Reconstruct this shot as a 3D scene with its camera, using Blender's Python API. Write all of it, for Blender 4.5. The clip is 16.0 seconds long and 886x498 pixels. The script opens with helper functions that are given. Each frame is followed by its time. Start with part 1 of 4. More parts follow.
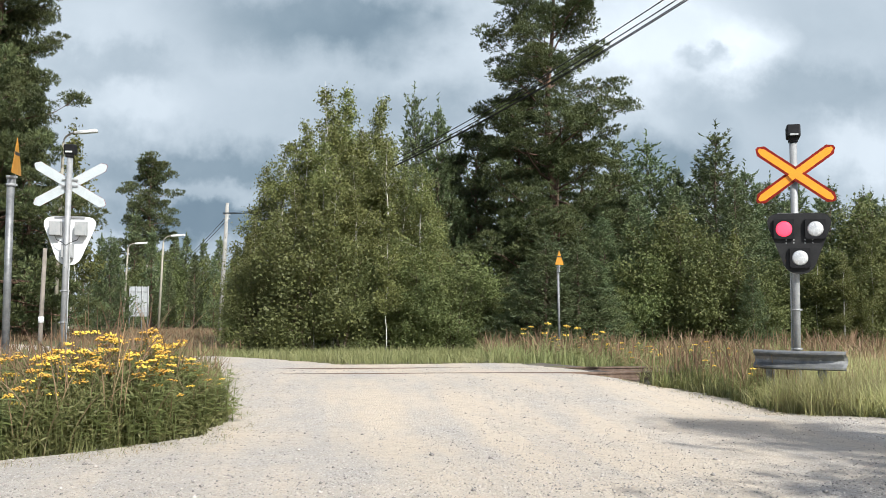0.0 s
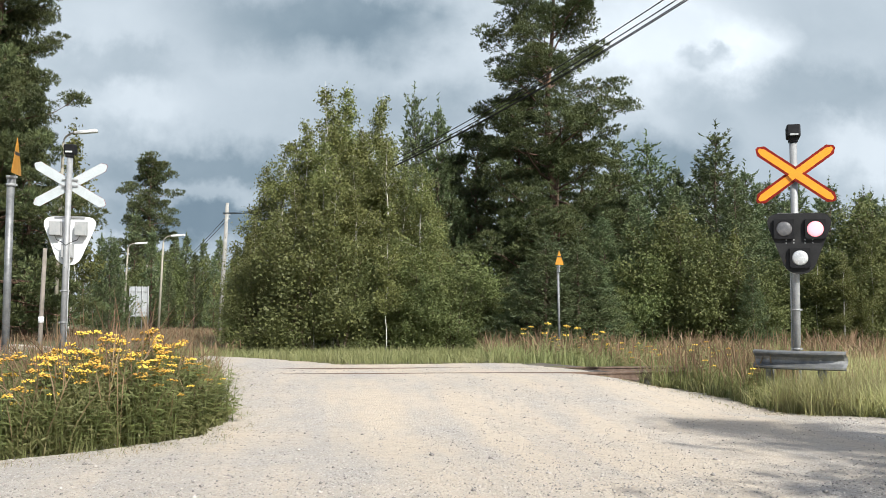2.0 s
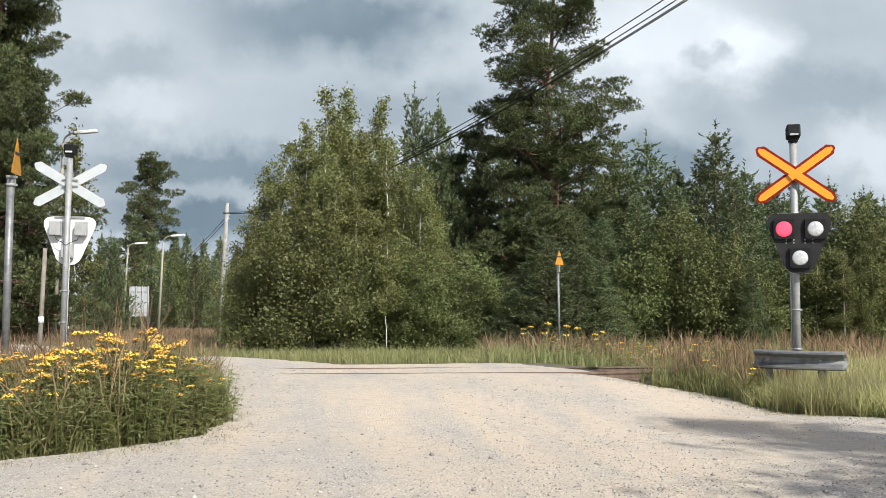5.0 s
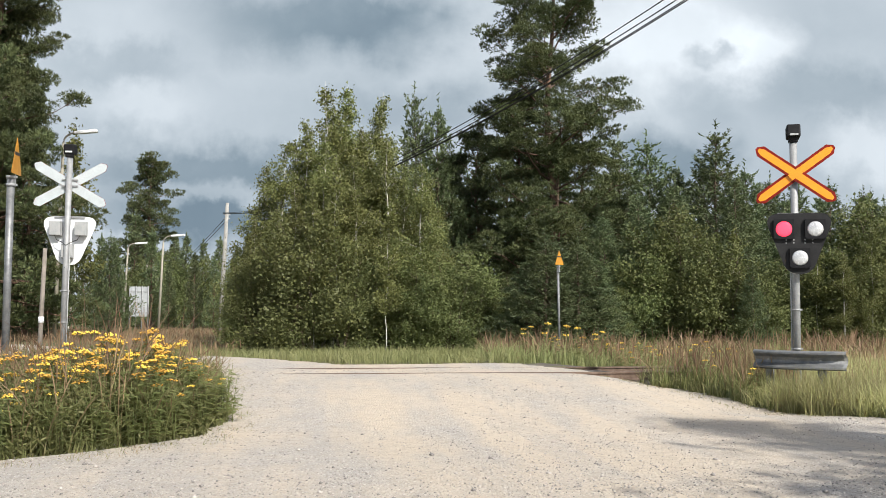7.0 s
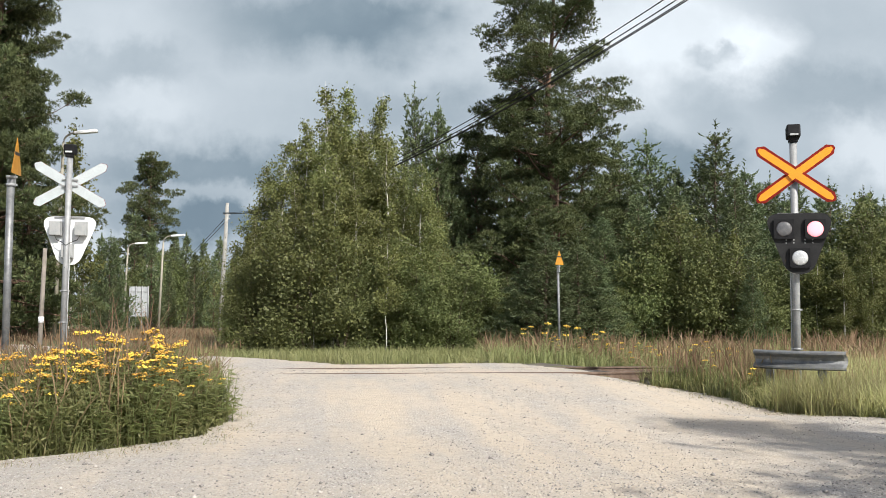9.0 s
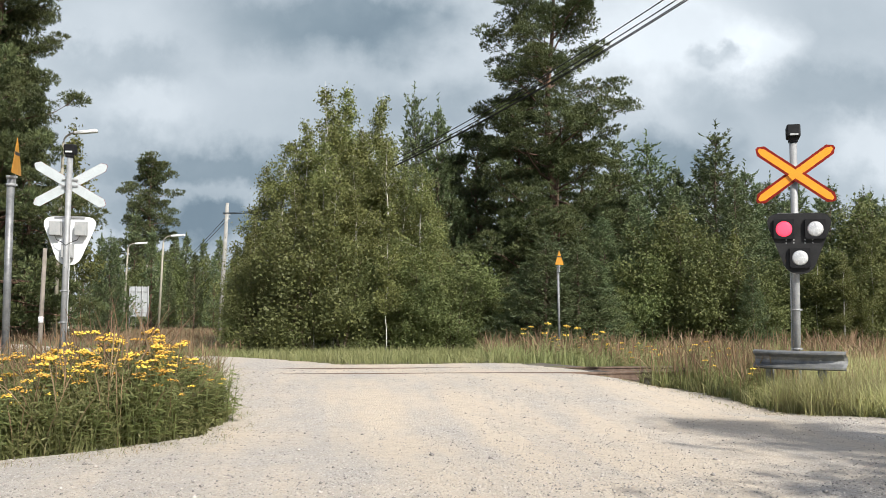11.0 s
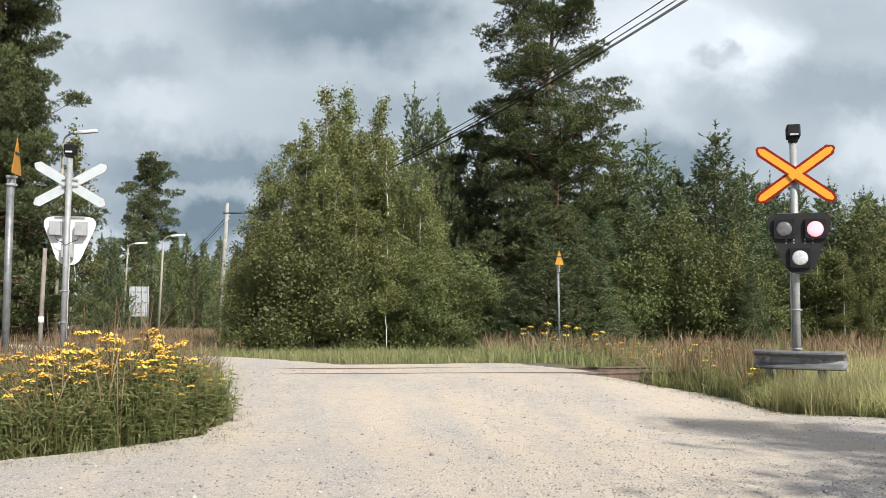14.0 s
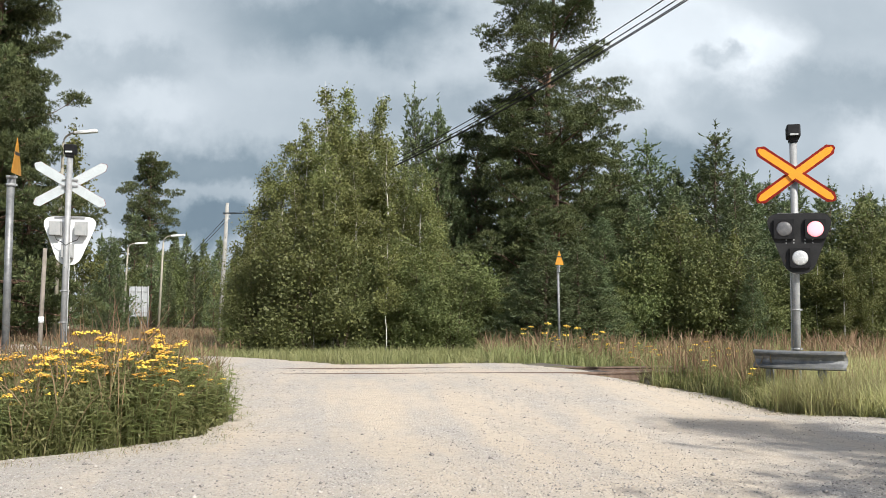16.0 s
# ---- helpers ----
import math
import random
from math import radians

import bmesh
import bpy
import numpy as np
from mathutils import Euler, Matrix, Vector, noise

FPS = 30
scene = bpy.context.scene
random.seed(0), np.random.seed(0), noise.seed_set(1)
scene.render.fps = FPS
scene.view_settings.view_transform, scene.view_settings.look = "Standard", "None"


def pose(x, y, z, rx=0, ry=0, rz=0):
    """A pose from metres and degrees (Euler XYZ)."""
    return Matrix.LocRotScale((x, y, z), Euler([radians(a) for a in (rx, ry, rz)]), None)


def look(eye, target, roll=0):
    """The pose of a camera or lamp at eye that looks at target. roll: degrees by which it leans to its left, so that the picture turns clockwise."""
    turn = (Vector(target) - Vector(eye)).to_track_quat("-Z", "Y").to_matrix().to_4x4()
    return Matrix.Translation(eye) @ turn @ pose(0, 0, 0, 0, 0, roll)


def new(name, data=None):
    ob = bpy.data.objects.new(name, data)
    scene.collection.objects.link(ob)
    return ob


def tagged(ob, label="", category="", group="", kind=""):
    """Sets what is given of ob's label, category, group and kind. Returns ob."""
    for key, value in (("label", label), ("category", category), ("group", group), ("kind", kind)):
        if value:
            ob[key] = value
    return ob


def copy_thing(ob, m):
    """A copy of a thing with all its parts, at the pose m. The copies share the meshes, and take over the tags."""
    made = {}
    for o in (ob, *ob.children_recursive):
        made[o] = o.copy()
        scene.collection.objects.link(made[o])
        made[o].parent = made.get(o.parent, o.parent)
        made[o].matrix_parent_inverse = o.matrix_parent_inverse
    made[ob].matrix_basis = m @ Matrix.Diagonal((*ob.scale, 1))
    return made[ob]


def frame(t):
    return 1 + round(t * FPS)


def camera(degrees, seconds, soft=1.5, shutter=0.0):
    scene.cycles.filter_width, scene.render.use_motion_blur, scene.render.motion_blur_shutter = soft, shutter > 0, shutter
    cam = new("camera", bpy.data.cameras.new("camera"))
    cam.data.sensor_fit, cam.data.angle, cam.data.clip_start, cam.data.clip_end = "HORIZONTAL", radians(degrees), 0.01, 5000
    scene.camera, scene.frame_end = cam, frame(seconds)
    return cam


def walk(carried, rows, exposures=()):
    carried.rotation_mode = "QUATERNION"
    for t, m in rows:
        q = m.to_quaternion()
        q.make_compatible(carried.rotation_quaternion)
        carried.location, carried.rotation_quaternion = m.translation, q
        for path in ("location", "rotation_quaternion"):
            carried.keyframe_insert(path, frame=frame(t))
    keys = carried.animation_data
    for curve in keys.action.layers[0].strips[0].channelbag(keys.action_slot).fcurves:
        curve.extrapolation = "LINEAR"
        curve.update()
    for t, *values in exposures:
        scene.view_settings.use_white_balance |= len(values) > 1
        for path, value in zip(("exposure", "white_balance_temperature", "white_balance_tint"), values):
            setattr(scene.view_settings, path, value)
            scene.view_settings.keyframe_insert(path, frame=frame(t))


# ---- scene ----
cam = camera(52, 16.0, soft=0.8)
HOME = look((0, 0, 1.35), (0, 100, 1.35 + 7.094))
walk(cam, [(0, HOME), (16, HOME)], [(0, 0.77, 6180, 9), (2, 0.76, 6280, 9), (4, 0.71, 6390, 10), (7, 0.70, 6410, 10), (16, 0.71, 6390, 10)])

# ---------------------------------------------------------------- light
SUN_EL, SUN_AZ = radians(40), radians(145)  # azimuth clockwise from +y
world = bpy.data.worlds.new("sky")
scene.world = world
world.use_nodes = True
wn = world.node_tree
sky = wn.nodes.new("ShaderNodeTexSky")
sky.sky_type, sky.sun_disc = "NISHITA", False
sky.sun_elevation, sky.sun_rotation = SUN_EL, SUN_AZ
veil = wn.nodes.new("ShaderNodeHueSaturation")  # thin cloud greys the sky
veil.inputs["Saturation"].default_value = 0.6
wn.links.new(sky.outputs[0], veil.inputs["Color"])
wn.links.new(veil.outputs[0], wn.nodes["Background"].inputs[0])
wn.nodes["Background"].inputs[1].default_value = 0.09
sun_data = bpy.data.lights.new("sun", "SUN")
sun_data.energy, sun_data.angle, sun_data.color = 4.2, radians(0.6), (1, 0.95, 0.86)
sun = new("sun", sun_data)
TO_SUN = Vector((math.sin(SUN_AZ) * math.cos(SUN_EL), math.cos(SUN_AZ) * math.cos(SUN_EL), math.sin(SUN_EL)))
sun.matrix_world = look(TO_SUN * 60, (0, 0, 0))


# ---------------------------------------------------------------- materials
class Nodes:
    """A short way to write node trees."""

    def __init__(self, name):
        self.mat = bpy.data.materials.new(name)
        self.mat.use_nodes = True
        self.tree = self.mat.node_tree
        self.bsdf = self.tree.nodes["Principled BSDF"]
        self.out = self.tree.nodes["Material Output"]

    def add(self, kind, **sockets):
        n = self.tree.nodes.new("ShaderNode" + kind)
        for key, value in sockets.items():
            self.put(n.inputs[key.replace("_", " ")], value)
        return n

    def put(self, socket, value):
        if isinstance(value, bpy.types.NodeSocket):
            self.tree.links.new(value, socket)
        else:
            socket.default_value = value

    def mix(self, fac, a, b, mode="MIX"):
        n = self.tree.nodes.new("ShaderNodeMix")
        n.data_type, n.blend_type = "RGBA", mode
        for i, value in ((0, fac), (6, a), (7, b)):
            self.put(n.inputs[i], value)
        return n.outputs[2]

    def math(self, op, a, b=0.0, c=0.0):
        n = self.tree.nodes.new("ShaderNodeMath")
        n.operation = op
        for i, value in enumerate((a, b, c)):
            self.put(n.inputs[i], value)
        return n.outputs[0]

    def noise(self, scale, detail=4.0, rough=0.55, where=None):
        n = self.add("TexNoise", Scale=scale, Detail=detail, Roughness=rough)
        self.put(n.inputs["Vector"], where or self.add("TexCoord").outputs["Object"])
        return n.outputs["Fac"]

    def ramp(self, fac, lo, hi):
        n = self.add("MapRange", Value=fac)
        n.inputs[1].default_value, n.inputs[2].default_value = lo, hi
        return n.outputs[0]

    def bump(self, height, strength, distance=0.01):
        n = self.add("Bump", Height=height, Strength=strength, Distance=distance)
        self.put(self.bsdf.inputs["Normal"], n.outputs[0])


def rgb(r, g, b):
    return (r, g, b, 1)


def surface(name, a, b, scale=6, rough=0.6, metal=0.0, bump=0.2, dirt=None, fine=60, spec=0.5):
    n = Nodes(name)
    col = n.mix(n.ramp(n.noise(scale), 0.35, 0.65), rgb(*a), rgb(*b))
    col = n.mix(n.math("MULTIPLY", n.ramp(n.noise(fine, 3), 0.4, 0.7), 0.35), col, rgb(*[v * 0.6 for v in a]))
    if dirt:
        col = n.mix(n.ramp(n.noise(scale * 0.5, 6, 0.7), 0.55, 0.75), col, rgb(*dirt))
    n.put(n.bsdf.inputs["Base Color"], col)
    n.put(n.bsdf.inputs["Roughness"], n.math("MULTIPLY_ADD", n.noise(scale * 3), 0.25, rough - 0.12))
    n.bsdf.inputs["Metallic"].default_value = metal
    n.bsdf.inputs["Specular IOR Level"].default_value = spec
    n.bump(n.noise(fine, 4), bump, 0.004)
    return n.mat


def foliage(name, a, b, c, through_light=0.30, rough=0.5):
    """Leaves: hue by leaf and by plant, part of the light passing through."""
    n = Nodes(name)
    isl = n.add("NewGeometry").outputs["Random Per Island"]
    obj = n.add("ObjectInfo").outputs["Random"]
    col = n.mix(isl, rgb(*a), rgb(*b))
    col = n.mix(n.math("MULTIPLY", n.ramp(n.noise(0.9, 3), 0.45, 0.7), 0.6), col, rgb(*c))
    hsv = n.add("HueSaturation", Color=col)
    n.put(hsv.inputs["Hue"], n.math("MULTIPLY_ADD", obj, 0.03, 0.485))
    n.put(hsv.inputs["Value"], n.math("MULTIPLY_ADD", obj, 0.5, 0.78))
    col = hsv.outputs[0]
    n.put(n.bsdf.inputs["Base Color"], col)
    n.bsdf.inputs["Roughness"].default_value = rough
    n.bsdf.inputs["Specular IOR Level"].default_value = 0.22
    tr = n.add("BsdfTranslucent", Color=col)
    mx = n.add("MixShader", Fac=through_light)
    n.tree.links.new(n.bsdf.outputs[0], mx.inputs[1])
    n.tree.links.new(tr.outputs[0], mx.inputs[2])
    n.tree.links.new(mx.outputs[0], n.out.inputs["Surface"])
    return n.mat


def glow(name, colour, strength):
    n = Nodes(name)
    n.bsdf.inputs["Base Color"].default_value = rgb(*colour)
    n.bsdf.inputs["Emission Color"].default_value = rgb(*colour)
    cells = n.add("TexVoronoi", Scale=70)
    n.put(n.bsdf.inputs["Emission Strength"], n.math("MULTIPLY_ADD", cells.outputs["Distance"], strength * 0.5, strength * 0.75))
    n.bsdf.inputs["Roughness"].default_value = 0.2
    return n.mat


def gravel_material():
    """Packed sandy gravel with greyer stony patches and worn wheel tracks."""
    n = Nodes("gravel")
    at = n.add("TexCoord").outputs["Object"]
    sep = n.add("SeparateXYZ", Vector=at)
    lane = n.add("CombineXYZ", X=n.math("MULTIPLY_ADD", sep.outputs[1], 0.22, n.math("MULTIPLY", sep.outputs[0], 1.5)), Y=n.math("MULTIPLY", sep.outputs[1], 0.16), Z=0.0).outputs[0]
    # the stony shoulder lies beside the wheel tracks
    shoulder = n.math("MULTIPLY", n.ramp(n.math("MULTIPLY_ADD", sep.outputs[1], 0.22, sep.outputs[0]), 1.7, 0.7), 0.075)
    patch = n.ramp(n.math("MULTIPLY_ADD", n.noise(0.9, 5, 0.6, lane), 0.55, n.math("MULTIPLY_ADD", n.noise(0.45, 6, 0.62, at), 0.45, shoulder)), 0.45, 0.60)
    col = n.mix(patch, rgb(0.52, 0.44, 0.348), rgb(0.40, 0.368, 0.335))
    col = n.mix(n.math("MULTIPLY", n.ramp(n.noise(2.6, 6, 0.7, at), 0.45, 0.68), 0.5), col, rgb(0.53, 0.465, 0.385))
    col = n.mix(n.math("MULTIPLY", n.ramp(n.noise(9, 7, 0.78, at), 0.46, 0.66), 0.5), col, rgb(0.30, 0.26, 0.215))
    for scale, share, deep, colour in ((26, 0.14, 0.75, (0.17, 0.155, 0.14)), (48, 0.30, 0.7, (0.22, 0.195, 0.17)), (34, 0.16, 0.8, (0.68, 0.64, 0.58)), (62, 0.26, 0.7, (0.66, 0.61, 0.54)), (85, 0.34, 0.6, (0.25, 0.215, 0.18))):
        cell = n.add("TexVoronoi", Scale=scale)
        n.put(cell.inputs["Vector"], at)
        chance = n.add("SeparateColor", Color=cell.outputs["Color"]).outputs[1]
        body = n.ramp(cell.outputs["Distance"], 0.42, 0.28)
        pick = n.ramp(chance, share * 1.05, share * 0.95)
        amount = n.math("MULTIPLY", n.math("MULTIPLY", body, pick), n.math("MULTIPLY_ADD", patch, deep * 0.78, deep * 0.22))
        col = n.mix(amount, col, rgb(*colour))
    n.put(n.bsdf.inputs["Base Color"], col)
    n.bsdf.inputs["Roughness"].default_value = 0.92
    stones = n.add("TexVoronoi", Scale=38)
    n.put(stones.inputs["Vector"], at)
    n.bump(n.math("ADD", n.math("MULTIPLY", stones.outputs["Distance"], -0.8), n.noise(20, 6, 0.75, at)), 0.85, 0.02)
    return n.mat


def soil_material():
    n = Nodes("grassy_soil")
    col = n.mix(n.ramp(n.noise(0.5, 6), 0.35, 0.65), rgb(0.10, 0.12, 0.04), rgb(0.16, 0.135, 0.07))
    col = n.mix(n.math("MULTIPLY", n.ramp(n.noise(25, 5, 0.7), 0.4, 0.65), 0.7), col, rgb(0.05, 0.05, 0.025))
    n.put(n.bsdf.inputs["Base Color"], col)
    n.bsdf.inputs["Roughness"].default_value = 0.95
    n.bump(n.noise(14, 6, 0.7), 0.8, 0.05)
    return n.mat


def stone_material():
    n = Nodes("loose_stone")
    isl = n.add("NewGeometry").outputs["Random Per Island"]
    col = n.mix(isl, rgb(0.15, 0.14, 0.135), rgb(0.50, 0.46, 0.42))
    col = n.mix(n.math("MULTIPLY", n.ramp(n.noise(60), 0.4, 0.7), 0.4), col, rgb(0.35, 0.31, 0.27))
    n.put(n.bsdf.inputs["Base Color"], col)
    n.bsdf.inputs["Roughness"].default_value = 0.85
    return n.mat


def cloud_material():
    """Overcast sky far away: broken grey masses, brighter gaps and a slate-blue base near the horizon."""
    n = Nodes("cloudy_sky")
    sep = n.add("SeparateXYZ", Vector=n.add("TexCoord").outputs["Object"])
    u = n.math("DIVIDE", sep.outputs[0], sep.outputs[1])
    v = n.math("DIVIDE", sep.outputs[2], sep.outputs[1])
    flat = n.add("CombineXYZ", X=u, Y=n.math("MULTIPLY", v, 1.35), Z=0.37).outputs[0]
    broad, fluff, curl = n.noise(3.2, 3, 0.5, flat), n.noise(8, 8, 0.55, flat), n.noise(15, 8, 0.58, n.add("CombineXYZ", X=v, Y=u, Z=2.1).outputs[0])
    ub = n.math("ADD", u, n.math("MULTIPLY_ADD", fluff, 0.15, -0.075))
    vb = n.math("ADD", v, n.math("MULTIPLY_ADD", curl, 0.09, -0.045))
    light = n.math("MULTIPLY_ADD", broad, 0.26, 0.40)
    light = n.math("ADD", light, n.math("MULTIPLY_ADD", fluff, 0.16, -0.08))
    light = n.math("ADD", light, n.math("MULTIPLY_ADD", curl, 0.10, -0.05))
    for cu, cv, ru, rv, amount in CLOUDS:
        du = n.math("DIVIDE", n.math("SUBTRACT", ub, cu), ru)
        dv = n.math("DIVIDE", n.math("SUBTRACT", vb, cv), rv)
        d2 = n.math("ADD", n.math("MULTIPLY", du, du), n.math("MULTIPLY", dv, dv))
        mass = n.ramp(n.math("EXPONENT", n.math("MULTIPLY", d2, -0.7)), 0.12, 0.8)
        light = n.math("ADD", light, n.math("MULTIPLY", mass, amount))
    ramp = n.add("ValToRGB", Fac=light)
    e = ramp.color_ramp.elements
    e[0].position, e[0].color = 0.0, rgb(0.09, 0.14, 0.19)
    e[1].position, e[1].color = 1.0, rgb(0.80, 0.86, 0.90)
    for pos, col in ((0.25, (0.21, 0.27, 0.318)), (0.5, (0.40, 0.455, 0.50)), (0.75, (0.60, 0.65, 0.69))):
        e.new(pos).color = rgb(*col)
    em = n.add("Emission", Color=ramp.outputs[0], Strength=0.80)
    n.tree.links.new(em.outputs[0], n.out.inputs["Surface"])
    return n.mat


# centre, reach and lightness of the cloud masses, as slopes across and up
CLOUDS = [(-0.133, 0.329, 0.127, 0.037, -0.27), (-0.053, 0.313, 0.076, 0.035, -0.1), (-0.38, 0.326, 0.076, 0.035, 0.05), (-0.376, 0.282, 0.06, 0.018, -0.1), (-0.343,
          0.236, 0.06, 0.022, 0.13), (-0.254, 0.162, 0.088, 0.026, -0.26), (-0.244, 0.136, 0.063, 0.011, 0.15), (-0.264, 0.105, 0.1, 0.025, -0.34), (-0.385, 0.163, 0.057, 0.031,
          -0.13), (-0.377, 0.077, 0.044, 0.009, 0.12), (-0.053, 0.23, 0.076, 0.025, -0.12), (0.242, 0.313, 0.089, 0.06, 0.27), (0.335, 0.295, 0.039, 0.03, 0.22), (0.287, 0.285,
          0.022, 0.01, -0.24), (0.29, 0.242, 0.028, 0.03, -0.1), (0.43, 0.246, 0.082, 0.03, -0.13), (0.475, 0.182, 0.044, 0.028, 0.2), (0.24, 0.17, 0.05, 0.028, -0.24), (0.074,
          0.313, 0.082, 0.057, 0.14)]

M = {
    "gravel": gravel_material(), "soil": soil_material(), "stone": stone_material(), "cloud": cloud_material(),
    "zinc": surface("galvanised_steel", (0.27, 0.275, 0.28), (0.36, 0.365, 0.37), 9, 0.6, 0.35, 0.12, (0.20, 0.19, 0.18)),
    "rail_zinc": surface("weathered_guardrail", (0.14, 0.145, 0.15), (0.25, 0.255, 0.26), 7, 0.5, 0.45, 0.15, (0.22, 0.20, 0.17)),
    "black": surface("black_plastic", (0.010, 0.010, 0.011), (0.016, 0.016, 0.018), 8, 0.6, 0, 0.1, spec=0.15),
    "plate_black": surface("black_painted_plate", (0.016, 0.016, 0.017), (0.024, 0.024, 0.025), 5, 0.6, 0, 0.08, spec=0.2),
    "white": surface("white_sheet", (0.80, 0.81, 0.82), (0.74, 0.75, 0.76), 4, 0.45, 0, 0.05),
    "aluminium": surface("bare_aluminium_sheet", (0.50, 0.54, 0.555), (0.44, 0.475, 0.49), 5, 0.5, 0.15, 0.05),
    "dull_sheet": surface("dull_grey_sheet", (0.31, 0.33, 0.34), (0.38, 0.40, 0.41), 3, 0.6, 0, 0.1),
    "grey_box": surface("grey_enamel", (0.30, 0.31, 0.31), (0.37, 0.37, 0.37), 6, 0.5, 0, 0.06),
    "yellow": surface("yellow_reflective_sheet", (0.88, 0.31, 0.012), (0.80, 0.275, 0.010), 5, 0.4, 0, 0.04),
    # marker yellow with part shade put into its darker colour, plus random dirt
    "ochre": surface("shaded_weathered_yellow", (0.46, 0.215, 0.016), (0.39, 0.175, 0.013), 5, 0.55, 0, 0.05, (0.30, 0.15, 0.025)),
    "red": surface("red_reflective_border", (0.15, 0.008, 0.004), (0.24, 0.013, 0.005), 9, 0.5, 0, 0.04, (0.08, 0.006, 0.004), spec=0.2),
    "sign_black": surface("black_sign_print", (0.02, 0.02, 0.02), (0.03, 0.03, 0.03), 6, 0.5, 0, 0.04),
    "wood_pole": surface("weathered_pole_wood", (0.17, 0.15, 0.125), (0.25, 0.22, 0.19), 5, 0.85, 0, 0.4, (0.16, 0.13, 0.11)),
    "grey_wood": surface("silver_grey_pole_wood", (0.27, 0.26, 0.24), (0.37, 0.36, 0.335), 5, 0.85, 0, 0.4, (0.20, 0.185, 0.165)),
    "concrete_pole": surface("pale_lamp_post_paint", (0.27, 0.25, 0.20), (0.34, 0.31, 0.25), 5, 0.6, 0, 0.1),
    "rail_steel": surface("rusty_rail_steel", (0.14, 0.095, 0.07), (0.22, 0.16, 0.125), 12, 0.6, 0.5, 0.3),
    "ballast": surface("dark_ballast", (0.075, 0.065, 0.052), (0.14, 0.12, 0.10), 3, 0.95, 0, 0.9, (0.09, 0.085, 0.045), 30),
    "timber": surface("dark_crossing_timber", (0.33, 0.28, 0.225), (0.43, 0.365, 0.295), 7, 0.85, 0, 0.4),
    "wire": surface("black_cable", (0.015, 0.015, 0.016), (0.025, 0.025, 0.027), 6, 0.6, 0, 0.05),
    "birch_bark": surface("birch_bark", (0.62, 0.60, 0.56), (0.50, 0.47, 0.42), 5, 0.8, 0, 0.3, (0.06, 0.055, 0.05), 25),
    "pine_bark": surface("pine_bark", (0.11, 0.07, 0.05), (0.17, 0.105, 0.07), 6, 0.9, 0, 0.6, (0.07, 0.05, 0.04), 25),
    "twig": surface("twig_bark", (0.09, 0.065, 0.045), (0.14, 0.10, 0.07), 8, 0.9, 0, 0.3),
    "birch_leaf": foliage("birch_leaves", (0.092, 0.107, 0.038), (0.185, 0.194, 0.070), (0.205, 0.212, 0.070)),
    "shrub_leaf": foliage("shrub_leaves", (0.086, 0.106, 0.040), (0.168, 0.190, 0.072), (0.178, 0.194, 0.066)),
    "pine_needle": foliage("pine_needles", (0.050, 0.066, 0.030), (0.105, 0.122, 0.050), (0.13, 0.132, 0.052), 0.18),
    "young_needle": foliage("young_pine_needles", (0.075, 0.104, 0.052), (0.150, 0.184, 0.088), (0.165, 0.184, 0.075), 0.25),
    "far_needle": foliage("far_conifer_needles", (0.075, 0.10, 0.05), (0.14, 0.165, 0.078), (0.15, 0.165, 0.068), 0.22),
    "green_grass": foliage("green_grass", (0.20, 0.22, 0.09), (0.31, 0.32, 0.145), (0.34, 0.315, 0.16), 0.4),
    "pale_grass": foliage("pale_grass", (0.30, 0.30, 0.125), (0.47, 0.45, 0.23), (0.50, 0.44, 0.27), 0.5),
    "red_grass": foliage("reddish_seeding_grass", (0.22, 0.14, 0.088), (0.34, 0.235, 0.145), (0.24, 0.215, 0.10), 0.4),
    "weed": foliage("weed_leaves", (0.16, 0.172, 0.068), (0.27, 0.278, 0.118), (0.29, 0.255, 0.128), 0.48),
    "tansy_leaf": foliage("tansy_leaves", (0.15, 0.175, 0.066), (0.25, 0.275, 0.108), (0.26, 0.255, 0.108), 0.48),
    "tansy_flower": foliage("yellow_tansy_heads", (0.56, 0.33, 0.045), (0.74, 0.49, 0.10), (0.48, 0.26, 0.04), 0.1, 0.7),
    "lamp_red": glow("lit_red_lens", (1.0, 0.045, 0.085), 1.0),
    "lamp_pink": glow("lit_red_lens_in_sunlight", (1.0, 0.27, 0.31), 0.95),
    "lens_clear": surface("clear_prism_lens", (0.46, 0.47, 0.48), (0.72, 0.73, 0.74), 16, 0.25, 0.3, 0.9, (0.28, 0.28, 0.29), 75),
    "lens_dull": surface("unlit_smoky_lens", (0.09, 0.09, 0.095), (0.15, 0.15, 0.155), 14, 0.35, 0.1, 0.5, None, 90),
}


# ---------------------------------------------------------------- mesh helpers
def thing(name, label, category, m=None, group="", kind=""):
    ob = new(name)
    ob.empty_display_size = 0.1
    if m is not None:
        ob.matrix_basis = m
    return tagged(ob, label, category, group, kind)


def link(name, mesh, mats, parent=None, label=""):
    for mt in mats if isinstance(mats, (list, tuple)) else [mats]:
        mesh.materials.append(mt)
    ob = new(name, mesh)
    if parent is not None:
        ob.parent = parent
    return tagged(ob, label) if label else ob


def part(name, bm, mats, parent=None, label="", smooth=False):
    bmesh.ops.recalc_face_normals(bm, faces=bm.faces)
    mesh = bpy.data.meshes.new(name)
    bm.to_mesh(mesh)
    bm.free()
    if smooth:
        for p in mesh.polygons:
            p.use_smooth = True
    return link(name, mesh, mats, parent, label)


